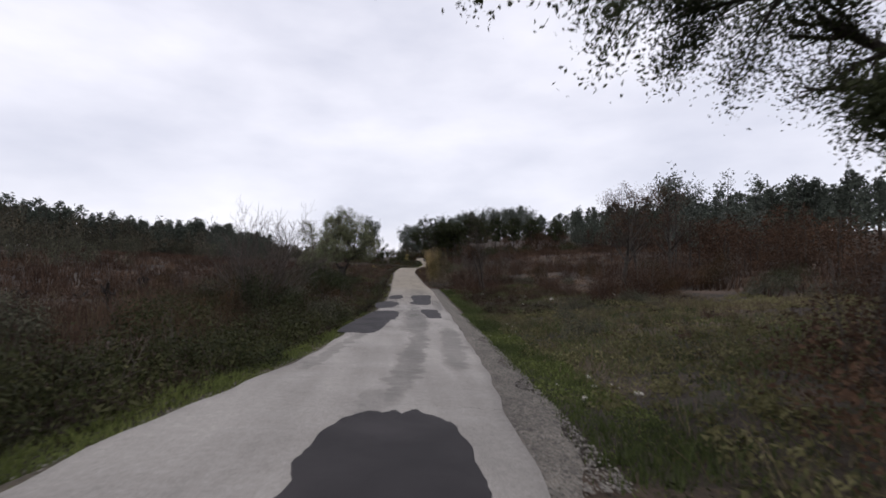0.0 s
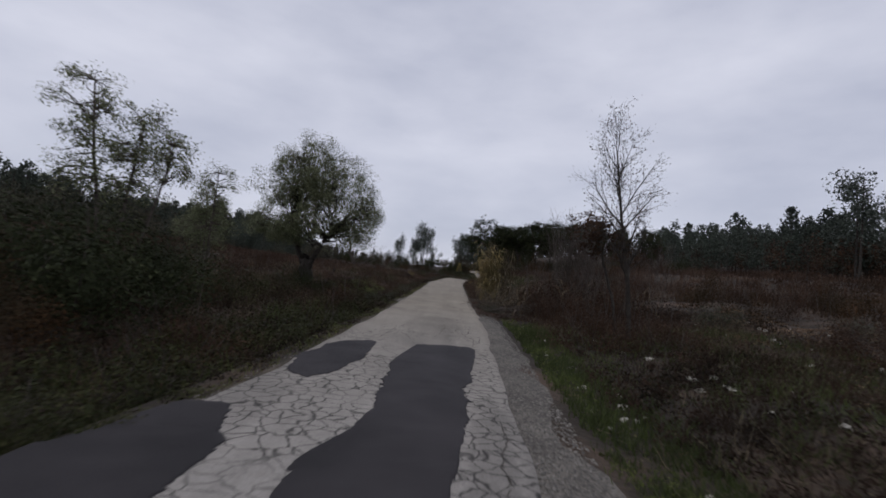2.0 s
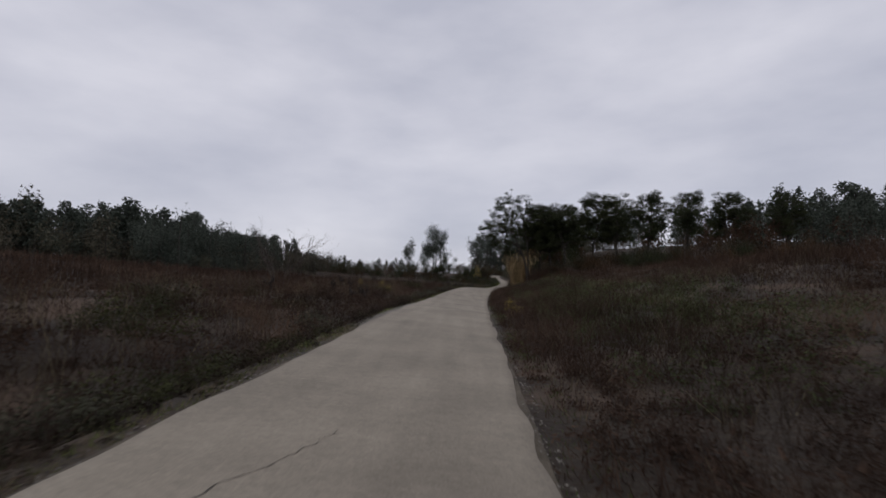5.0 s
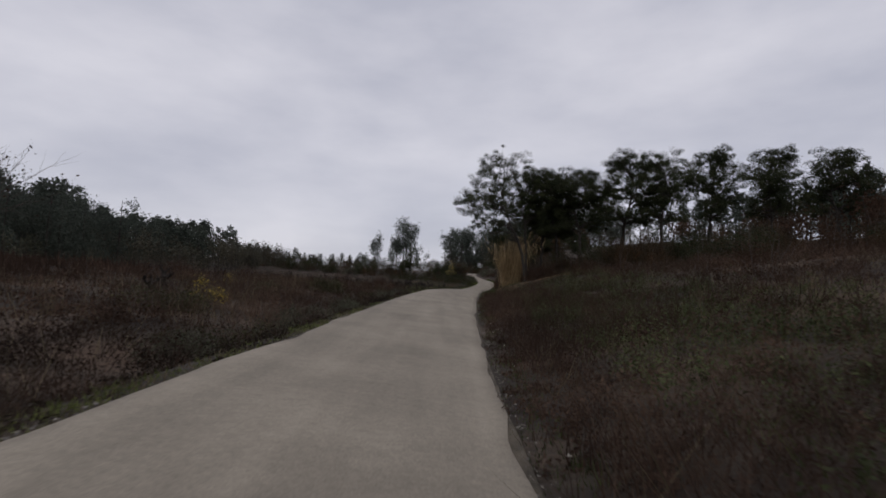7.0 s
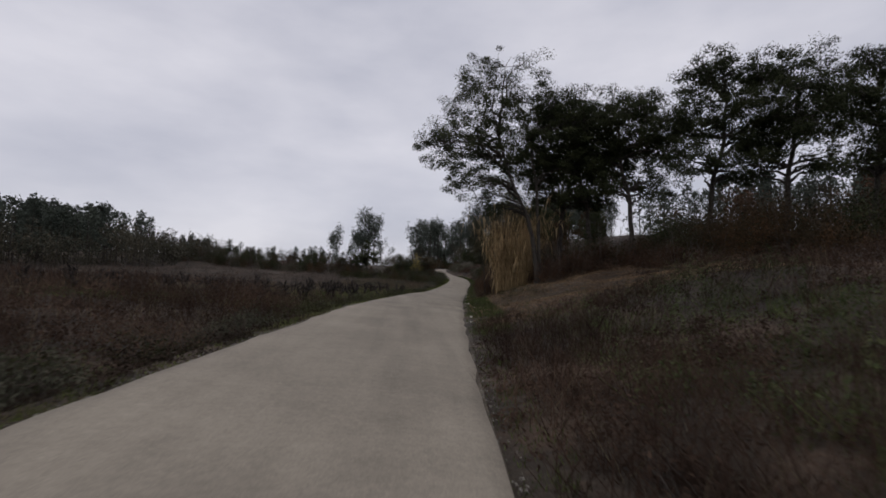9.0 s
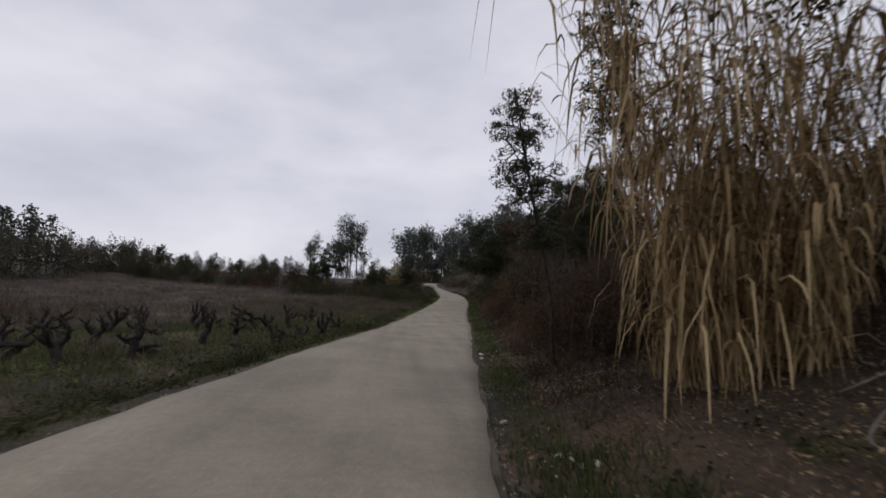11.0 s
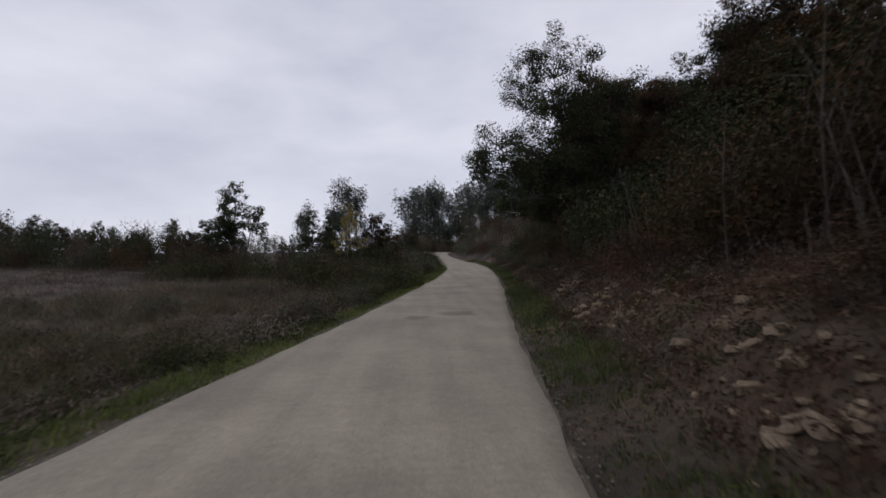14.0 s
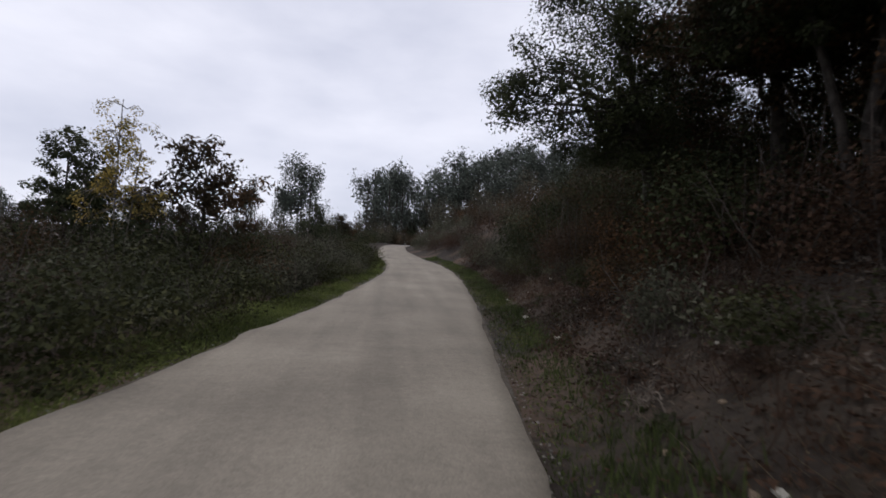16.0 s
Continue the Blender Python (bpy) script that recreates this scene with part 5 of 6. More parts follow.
hedge(1, 121, 134, 1.5, 7.5, 11.0, ["brown", "mixed", "brown"], 0.8, 1.1)
hedge(1, 130, 137, 0.9, 4.0, 9.0, ["brown", "mixed", "brown", "dark"], 0.9, 1.25)
hedge(1, 125, 131, 1.0, 9.0, 14.0, ["thicket", "mixed", "brown"], 0.7, 0.95)
for x, y in ((18.2, 125.6), (19.4, 127.2), (20.8, 129.6), (22.2, 132.0), (22.8, 126.6), (25.5, 127.0)):
    put("green_thicket", x, y, 40 * x, 0.9, 0.95)
hedge(1, 118, 140, 1.3, 11.0, 20.0, ["brown", "mixed", "thicket"], 0.8, 1.1, 1.1)
hedge(1, 96, 122, 1.5, 17.0, 34.0, ["mixed", "dark", "brown"], 1.1, 1.5)
hedge(1, 116, 124, 0.8, 16.0, 38.0, ["thicket", "green_thicket"], 0.6, 0.85)
for x, y, sz in ((10.5, 134.6, 0.95), (11.0, 135.6, 1.15), (11.9, 134.9, 1.4), (13.0, 135.8, 1.5), (11.8, 137.6, 1.2), (12.4, 127.9, 1.1), (13.4, 128.6, 1.25), (14.4, 128.0, 1.3), (15.6, 128.6, 1.5), (16.8, 127.2, 1.4), (18.2, 126.4, 1.5), (13.0, 130.0, 1.2), (16.4, 130.6, 1.5), (19.6, 127.8, 1.6)):
    put("brown", x, y, 83 * x, sz)
# vineyard edge, left
hedge(-1, 116, 150, 0.9, 0.9, 1.6, ["bramble2", "heath", "bramble2"], 0.5, 0.7, 0.9)
hedge(-1, 118, 131, 1.2, 1.0, 1.9, ["bramble2", "bramble"], 0.4, 0.6, 0.85)
hedge(1, 45, 57, 1.1, 0.5, 1.5, ["heath", "heath", "grey"], 0.35, 0.6)
# later bank, right
hedge(1, 134, 156, 1.3, 1.9, 3.0, ["brown", "mixed", "brown"], 0.6, 0.9)
hedge(1, 133, 158, 1.2, 3.2, 5.0, ["mixed", "brown", "brown", "brown"], 1.0, 1.4)
hedge(1, 134, 162, 1.1, 5.0, 9.0, ["mixed", "brown", "brown"], 0.95, 1.3, 1.2)
hedge(1, 156, 200, 1.4, 3.0, 4.4, ["mixed", "brown", "dark", "mixed"], 0.9, 1.2)
hedge(1, 157, 200, 1.9, 4.8, 7.0, ["thicket", "thicket", "green_thicket"], 0.75, 1.0)
hedge(1, 160, 200, 2.2, 7.5, 10.0, ["green_thicket", "thicket"], 0.95, 1.25, 1.1)
hedge(1, 176, 205, 1.6, 1.9, 3.0, ["grey", "heath", "bramble2"], 0.6, 0.9)
hedge(1, 196, 262, 1.6, 1.6, 3.6, ["grey", "grey", "brown", "grey"], 0.9, 1.3)
hedge(1, 194, 262, 1.8, 4.5, 10.0, ["grey", "grey", "brown", "mixed"], 1.2, 1.8)
# later hedge, left
hedge(-1, 158, 178, 1.1, 1.0, 1.8, ["heath", "grey", "bramble2"], 0.4, 0.7)
hedge(-1, 157, 182, 0.5, 2.4, 12.0, ["grey", "heath", "grey"], 0.45, 0.8, 0.7)
hedge(1, 160, 184, 0.9, 2.3, 3.8, ["brown", "heath", "mixed"], 0.5, 0.85)
hedge(-1, 176, 214, 1.0, 1.5, 2.3, ["bramble", "grey", "bramble2", "bramble"], 0.85, 1.1)
hedge(-1, 179, 262, 1.3, 3.2, 5.5, ["bramble", "brown", "grey", "dark"], 1.1, 1.5)
for k in range(14):
    put(("bramble", "mixed", "dark")[k % 3], -6 + 1.15 * k, 190.5 + 2.0 * math.sin(1.7 * k), 55 * k, 1.25 + 0.2 * math.sin(2.3 * k))
hedge(-1, 186, 262, 2.4, 6.5, 12.0, ["bramble", "brown", "bramble"], 0.9, 1.2)
# bushes closing the lane beyond the last bend
for k in range(16):
    put(("dark", "mixed", "grey", "dark")[k % 4], 8 + 1.6 * k, 291.5 + 1.5 * math.sin(2.1 * k), 70 * k, 2.2 + 0.5 * math.sin(1.3 * k), 1.0)
# scrub row behind the vineyard
for k in range(40):
    f = k / 39
    put(("mixed", "brown", "dark", "grey")[k % 4], -48 + 46 * f + rb.uniform(-2, 2), 221 - 25 * f + rb.uniform(-3, 3), 50 * k, rb.uniform(1.3, 2.0), 1.2)


# ---- vines ----
def vine_stump(seed):
    rng = np.random.default_rng(seed)
    root = thing("vine_stump", "black gnarled old grapevine stump, pruned and leafless", "vine", "vines in the old vineyard")
    tb, _ = grow(rng, (0, 0, -0.1), (rng.normal(0, 0.3), rng.normal(0, 0.3), 1), 0.55, 0.095, [], 0.30, 0.1, 0.8)
    top = tb[0][0][-1]
    part("trunk", wood("trunk", tb, M["vine"]), root)
    for k in range(int(rng.integers(3, 6))):
        a = rng.uniform(0, 6.28)
        t2, _ = grow(rng, top, (math.cos(a), math.sin(a), rng.uniform(0.3, 1.5)), rng.uniform(0.28, 0.5), 0.055, [(2, 0.5, 20, 60, 0.6)], 0.36, 0.10, 0.6)
        arm = part("arm", wood("arm", t2, M["vine"]), root)
        tip = t2[0][0][-1]
        for j in range(int(rng.integers(1, 4))):
            b = rng.uniform(0, 6.28)
            t3, _ = grow(rng, tip, (0.5 * math.cos(b), 0.5 * math.sin(b), 1.0), rng.uniform(0.3, 0.75), 0.006, [], 0.16, 0.06, 0.4)
            part("shoot", wood("shoot", t3, M["twig"]), arm, "thin grey-brown bare shoot")
    return root


vines = [vine_stump(80 + k) for k in range(6)]
spots = [(float(road_left(y)) - 1.7 - 2.1 * r, y + 0.35 * math.sin(3.1 * r + y)) for r in range(11) for y in np.arange(121 if r else 139, 148.5 - 0.3 * r, 1.75 if r < 5 else 2.0)]
spots += [(3.70, 149.3), (3.95, 150.2), (2.75, 149.2), (2.2, 151.4), (1.28, 130.4), (0.67, 129.1), (2.77, 139.0), (4.05, 143.6), (3.73, 140.9), (-3.0, 84.4), (-2.4, 86.0)]
spots += [(-6.5, 82.5), (-7.2, 84.3), (-5.6, 90.5), (-8.5, 87), (-9.5, 92), (-6.0, 99), (-8, 103), (-7.4, 62), (-9.2, 64.5), (-6.4, 59)]
spots += [(float(road_left(y)) - d, y) for y, d in ((14, 9.5), (16.5, 11), (18, 9), (20.5, 12), (22, 10), (25, 13), (27, 9.5), (29, 12), (12, 12), (10.5, 9))]
for k, (x, y) in enumerate(spots):
    if k < 6:
        stand(vines[k], x, y, 60 * k, 1.0)
    else:
        again(vines[k % 6], x, y, 137.5 * k % 360, 0.95 + 0.35 * ((k * 0.618) % 1), 0.0)


# ---- weeds and grass ----
def strip(rng, n, side, y0, y1, d0, d1, bias=1.0):
    y = rng.uniform(y0, y1, n)
    d = d0 + (d1 - d0) * rng.uniform(0, 1, n) ** bias
    x = np.where(side < 0, road_left(y) - d, road_right(y) + d)
    return np.stack([x, y, ground_z(x, y) - 0.02], 1)


def clump(rng, pos, each, spread):
    """Several blades round each place."""
    p = np.repeat(pos, each, 0)
    p[:, :2] += rng.normal(0, spread, (len(p), 2))
    p[:, 2] = ground_z(p[:, 0], p[:, 1]) - 0.02
    return p


def weed_field(name, label, category, seed, specs, material):
    rng = np.random.default_rng(seed)
    chunks = []
    for side, y0, y1, d0, d1, tufts, each, spread, h0, h1, w, lean in specs:
        p = clump(rng, strip(rng, tufts, side, y0, y1, d0, d1), each, spread)
        hump = 0.75 + 0.6 * (lumps(p[:, 0] * 1.7, p[:, 1] * 1.7) + 0.4)
        lo, hi = road_left(p[:, 1]), road_right(p[:, 1])
        off = np.maximum(lo - p[:, 0], p[:, 0] - hi)
        ok = (off > -0.05) & (hump > rng.uniform(0.1, 0.75, len(p)))
        p, hump, off = p[ok], hump[ok], off[ok]
        h = rng.uniform(h0, h1, len(p)) * np.clip(hump, 0.35, 1.4) * np.clip(0.35 + off * 0.8, 0.35, 1)
        chunks.append(blades(rng, p, h, w * rng.uniform(0.6, 1.4, len(p)), lean))
    v, f = join(chunks)
    ob = new(name, mesh_np(name, v, f, material))
    return tagged(ob, label, category, kind="stuff")


def scrub_cover(name, label, seed, specs, material, phase=3.0, even=False, slim=0.5, stalk=0.0):
    """Low tangled scrub: tufts of small leaves and stalks heaped into uneven mounds; even: a loose carpet instead."""
    rng = np.random.default_rng(seed)
    chunks = []
    for side, y0, y1, d0, d1, n, h, size in specs:
        if even:
            p = strip(rng, n, side, y0, y1, d0, d1)
            hump = np.clip(0.55 + 0.9 * lumps(p[:, 0] * 1.9 + phase, p[:, 1] * 1.9 + 0.4 * phase), 0.05, 1.4)
            off = np.maximum(road_left(p[:, 1]) - p[:, 0], p[:, 0] - road_right(p[:, 1]))
            p[:, 2] += h * hump * np.sqrt(rng.uniform(0, 1, n)) * np.clip(0.2 + off * 0.6, 0.2, 1)
            chunks.append(leaves(rng, p, size * rng.uniform(0.5, 1.6, n), slim))
            continue
        each = 52
        c = strip(rng, n // each, side, y0, y1, d0, d1)
        hump = 0.55 + 0.9 * lumps(c[:, 0] * 1.3 + phase, c[:, 1] * 1.3 + 0.4 * phase) + rng.normal(0, 0.22, len(c))
        ok = hump > rng.uniform(-0.1, 0.4, len(c))
        c, hump = c[ok], np.clip(hump[ok], 0.2, 1.35)
        r = size * rng.uniform(4.0, 9.5, len(c)) * (0.6 + 0.5 * hump)
        off = np.maximum(road_left(c[:, 1]) - c[:, 0], c[:, 0] - road_right(c[:, 1]))
        r = np.minimum(r, 0.08 + 0.75 * np.maximum(off, 0))
        tall = h * hump * np.clip(0.3 + off * 0.6, 0.3, 1)
        m = len(c) * each
        d = unit(rng.normal(size=(m, 3)))
        d[:, 2] = np.abs(d[:, 2])
        q = rng.uniform(0.35, 1.08, (m, 1))
        big = np.repeat(np.stack([r, r, tall], 1), each, 0)
        p = np.repeat(c, each, 0) + d * q * big
        chunks.append(leaves(rng, p, size * rng.uniform(0.5, 1.6, m) * (1 + 0.5 * stalk), slim, 0.0, d + [0, 0, 0.3], stalk))
    v, f = join(chunks)
    tagged(new(name, mesh_np(name, v, f, material)), label, "scrub", kind="stuff")


# side, from y, to y, from edge, to edge, leaves, height, leaf length
scrub_cover("brown_scrub", "tangled low brown scrub over the verges and fields", 107, [
    (-1, 52, 122, 1.6, 4.8, 60000, 0.8, 0.046), (-1, 0, 124, 4.0, 16.0, 70000, 0.8, 0.075),
    (1, 56, 117, 0.2, 1.4, 30000, 0.55, 0.04), (1, 54, 117, 1.0, 4.0, 56000, 0.62, 0.038), (1, 54, 117, 4.0, 18.0, 66000, 0.62, 0.06), (1, 117, 131, 7.0, 18.0, 14000, 0.8, 0.07),
    (1, 27, 50, 1.6, 6.0, 44000, 0.45, 0.042), (1, 4, 28, 2.5, 14.0, 9000, 0.36, 0.05), (1, 134, 165, 1.0, 6.0, 30000, 0.42, 0.042), (1, 165, 174, 2.2, 6.0, 8000, 0.42, 0.042), (1, 174, 205, 1.2, 6.0, 26000, 0.42, 0.042),
    (-1, 156, 180, 1.6, 6.0, 9000, 0.5, 0.05), (-1, -10, 122, 16.0, 50.0, 26000, 0.8, 0.15), (1, -10, 128, 18.0, 50.0, 26000, 0.8, 0.15)], M["heather"], 3.0, False, 0.32, 0.7)
# near-black leaves carry the shade low in the verge growth as colour
scrub_cover("shade_dark_scrub", "dark scrub and brambles along the verge, shade put into their colour", 127, [
    (-1, -4, 118, 0.5, 1.9, 56000, 0.62, 0.048), (-1, 14, 56, 1.5, 5.0, 40000, 0.9, 0.055), (1, 40, 50, 4.0, 10.0, 16000, 0.9, 0.05), (1, 49, 60, 2.0, 9.0, 16000, 0.4, 0.045), (1, 20, 38, 1.9, 9.0, 34000, 0.45, 0.05), (-1, 18, 118, 0.18, 0.75, 34000, 0.34, 0.034)], M["shadescrub"], 1.5, False, 0.35, 0.5)
scrub_cover("green_scrub", "low dark green plants among the weeds", 108, [
    (-1, -6, 24, 0.45, 3.0, 34000, 0.7, 0.055), (-1, 24, 60, 0.7, 3.5, 16000, 0.5, 0.055), (-1, 153, 184, 0.4, 1.8, 26000, 0.36, 0.045), (1, 2, 45, 1.0, 8.0, 12000, 0.2, 0.05), (1, 66, 112, 1.8, 7.0, 20000, 0.3, 0.05),
    (-1, 118, 165, 0.7, 8.0, 30000, 0.28, 0.05), (1, 120, 205, 0.4, 3.5, 20000, 0.35, 0.05)], M["bramble"])
# side, from y, to y, from edge, to edge, tufts, blades each, spread, least and most height, width, lean
scrub_cover("meadow_thatch", "low olive grass and moss over the meadow", 115, [
    (1, 0, 24, 1.4, 17.0, 90000, 0.30, 0.06), (1, 44, 58, 2.6, 9.0, 16000, 0.25, 0.05)], M["meadow"], 6.2)
scrub_cover("cleared_ground", "pale chips and dry stalks over cleared ground", 129, [
    (1, 31, 50, 5.0, 14.0, 30000, 0.06, 0.05)], M["litter"], 2.0, True, 0.4)
scrub_cover("vineyard_grass", "short bright green grass between the old vines", 126, [
    (-1, 119, 149, 1.6, 9.0, 46000, 0.10, 0.05), (-1, 149, 162, 0.5, 7.0, 20000, 0.16, 0.055), (-1, 50.5, 56.5, 2.0, 5.6, 14000, 0.5, 0.045)], M["greengrass"], 2.6, True, 0.25)
scrub_cover("olive_scrub", "soft dull green plants among the brown weeds", 119, [
    (1, 64, 116, 1.6, 8.0, 74000, 0.6, 0.042), (1, 54, 60, 2.2, 4.6, 8000, 0.3, 0.04), (-1, 118, 150, 6.0, 16.0, 16000, 0.22, 0.06)], M["dullgreen"], 6.2, False, 0.35, 0.5)
scrub_cover("bank_litter", "brown leaves, bark and twigs heaped on the bank", 120, [
    (1, 115, 136, 0.6, 10.0, 60000, 0.12, 0.032)], M["litter"], 1.0, True)
scrub_cover("bank_brush", "dark brown leaves and brush on the wooded bank", 123, [
    (1, 136, 158, 1.0, 5.5, 20000, 0.30, 0.038), (1, 158, 184, 0.9, 5.0, 46000, 0.26, 0.048), (1, 184, 205, 1.0, 5.5, 14000, 0.30, 0.04)], M["brownleaf"], 1.0)
scrub_cover("bank_stalks", "dry grey stalks and dead fern on the wooded bank", 131, [
    (1, 150, 205, 1.0, 4.6, 44000, 0.42, 0.042)], M["palefield"], 4.4, False, 0.22, 0.8)
scrub_cover("bank_leaves", "brown leaves and broken twigs lying on the wooded bank", 128, [
    (1, 134, 205, 0.9, 5.5, 80000, 0.14, 0.045)], M["brownleaf"], 2.2, True, 0.45)
scrub_cover("ditch_weeds", "dark green weeds along the vineyard edge", 124, [
    (-1, 116, 150, 0.35, 1.8, 34000, 0.7, 0.045), (-1, 150, 154, 0.25, 1.2, 5000, 0.4, 0.045)], M["bramble"], 2.0)
scrub_cover("verge_moss", "short bright grass and moss at the lane edge", 117, [
    (-1, -6, 22, 0.0, 0.6, 12000, 0.12, 0.045), (-1, 22, 76, 0.02, 0.38, 9000, 0.08, 0.04), (-1, 76, 118, -0.02, 0.4, 5000, 0.10, 0.04), (-1, 158, 222, -0.04, 0.95, 26000, 0.12, 0.05), (-1, 174, 200, 0.0, 1.3, 30000, 0.16, 0.06), (1, 2, 22, 0.66, 1.7, 16000, 0.12, 0.05), (1, 22, 44, 0.9, 1.5, 4000, 0.12, 0.045), (1, 140, 205, 0.05, 0.9, 18000, 0.12, 0.05)], M["greengrass"], 3.0, True, 0.3)
scrub_cover("field_thatch", "grey dead grass over the old vineyard and field", 116, [
    (-1, 128, 205, 9.0, 34.0, 56000, 0.36, 0.09), (-1, 158, 175, 0.7, 2.5, 11000, 0.55, 0.05), (-1, 156, 182, 2.0, 10.0, 26000, 0.5, 0.055)], M["palefield"], 3.0, False, 0.3, 0.7)
weed_field("verge_grass", "short green grass along the lane edges", "grass", 101, [
    (1, 3, 22, 0.6, 1.7, 2000, 8, 0.07, 0.05, 0.18, 0.014, 0.5),
    (1, 22, 42, 0.9, 2.0, 1200, 9, 0.07, 0.08, 0.25, 0.014, 0.5),
    (1, 60, 114, -0.05, 0.6, 1300, 6, 0.06, 0.06, 0.18, 0.012, 0.6),
    (1, 114, 130, 0.05, 1.3, 1300, 8, 0.07, 0.06, 0.22, 0.012, 0.6),
    (1, 128, 145, 0.05, 0.8, 900, 7, 0.06, 0.06, 0.20, 0.014, 0.5),
    (1, 145, 215, -0.05, 1.1, 5000, 9, 0.06, 0.05, 0.20, 0.015, 0.5),
], M["grass"])
weed_field("verge_grass", "bright green grass strip along the lane", "grass", 109, [
    (-1, -6, 18, -0.05, 0.8, 2200, 9, 0.06, 0.06, 0.20, 0.014, 0.6),
    (-1, 18, 74, -0.05, 0.5, 900, 8, 0.06, 0.05, 0.16, 0.013, 0.6),
    (-1, 74, 118, -0.05, 0.5, 1000, 9, 0.06, 0.05, 0.16, 0.013, 0.6),
    (-1, 118, 160, -0.05, 0.45, 1100, 7, 0.06, 0.05, 0.14, 0.013, 0.6),
    (-1, 160, 222, -0.05, 0.75, 4200, 9, 0.06, 0.06, 0.18, 0.014, 0.6),
], M["greengrass"])
weed_field("meadow_grass", "rough green grass among the weeds and vines", "grass", 102, [
    (1, -6, 40, 1.2, 9.0, 4200, 9, 0.16, 0.08, 0.28, 0.014, 1.0),
    (1, 70, 112, 1.8, 6.5, 2000, 8, 0.2, 0.12, 0.36, 0.010, 1.2),
    (-1, 118, 168, 0.9, 10.0, 7500, 9, 0.14, 0.06, 0.22, 0.016, 0.8),
    (-1, -6, 50, 0.9, 3.0, 900, 9, 0.10, 0.2, 0.5, 0.016, 0.6),
    (1, 50, 60, 4.0, 9.0, 700, 9, 0.14, 0.12, 0.35, 0.018, 0.7),
], M["grass"])
weed_field("dry_weeds", "waist-high brown dead weeds", "weeds", 103, [
    (-1, -6, 22, 2.0, 9.0, 1500, 9, 0.14, 0.3, 0.9, 0.013, 0.45),
    (-1, 22, 128, 0.9, 5.0, 3000, 9, 0.13, 0.2, 0.75, 0.008, 0.9),
    (-1, 20, 128, 5.0, 16.0, 3000, 8, 0.18, 0.3, 0.8, 0.012, 0.9),
    (1, 26, 60, 2.4, 9.0, 1300, 9, 0.15, 0.2, 0.6, 0.008, 0.9),
    (1, 56, 116, 0.25, 4.0, 3200, 9, 0.12, 0.2, 0.75, 0.007, 0.9),
    (1, 56, 117, 4.0, 18.0, 2600, 8, 0.18, 0.3, 0.75, 0.011, 0.9),
    (1, 130, 165, 1.0, 5.0, 1300, 8, 0.13, 0.12, 0.5, 0.008, 0.9),
    (1, 174, 205, 1.4, 5.0, 1100, 8, 0.13, 0.12, 0.5, 0.008, 0.9),
], M["heather"])
weed_field("straw_weeds", "pale dry straw among the weeds", "weeds", 104, [
    (-1, 0, 130, 2.0, 14.0, 2200, 8, 0.10, 0.3, 0.9, 0.010, 0.5),
    (-1, 16, 118, -0.02, 0.5, 2400, 8, 0.06, 0.05, 0.16, 0.010, 0.9),
    (1, 0, 30, 1.5, 14.0, 3200, 9, 0.16, 0.10, 0.35, 0.011, 1.2),
    (1, 30, 60, 1.5, 10.0, 700, 8, 0.12, 0.15, 0.5, 0.007, 1.0),
    (1, 56, 117, 0.6, 14.0, 1500, 7, 0.10, 0.25, 0.7, 0.007, 0.9),
    (1, 117, 136, 0.3, 6.0, 2200, 6, 0.20, 0.03, 0.09, 0.008, 6.0),
    (1, 115, 138, 0.6, 10.0, 2600, 7, 0.15, 0.05, 0.14, 0.006, 3.0),
    (1, 158, 200, 1.0, 5.0, 1800, 7, 0.15, 0.06, 0.2, 0.006, 2.2),
    (-1, 158, 184, 1.5, 14.0, 3200, 9, 0.12, 0.2, 0.55, 0.009, 1.1),
    (-1, 128, 165, 2.0, 22.0, 2600, 8, 0.14, 0.15, 0.5, 0.013, 0.5),
    (1, 134, 164, 0.6, 4.0, 900, 7, 0.10, 0.1, 0.4, 0.007, 1.1),
], M["drygrass"])
weed_field("field_weeds", "far brown weeds over the open fields", "weeds", 105, [
    (-1, -10, 150, 14.0, 50.0, 7000, 6, 0.3, 0.4, 1.0, 0.05, 0.4),
    (1, -10, 130, 16.0, 50.0, 6500, 6, 0.3, 0.4, 1.0, 0.05, 0.4),
], M["heather"])
weed_field("pale_field_weeds", "dry grey weeds over the far field", "weeds", 106, [
    (-1, 125, 205, 10.0, 55.0, 6000, 6, 0.3, 0.2, 0.55, 0.03, 0.8),
], M["palefield"])


# ---- litter, stones, gravel ----
def litter(name, label, seed, n, side, y0, y1, d0, d1, size, material, bias=1.0):
    rng = np.random.default_rng(seed)
    p = strip(rng, n, side, y0, y1, d0, d1, bias)
    p[:, 2] += 0.03 + rng.uniform(0, 0.05, n)
    v, f = leaves(rng, p, size * rng.uniform(0.5, 1.5, n), 0.6)
    v = v.reshape(-1, 3, 3)
    v[:, :, 2] = p[:, None, 2] + (v[:, :, 2] - p[:, None, 2]) * 0.35
    tagged(new(name, mesh_np(name, v.reshape(-1, 3), f, material)), label, "leaf litter", kind="stuff")


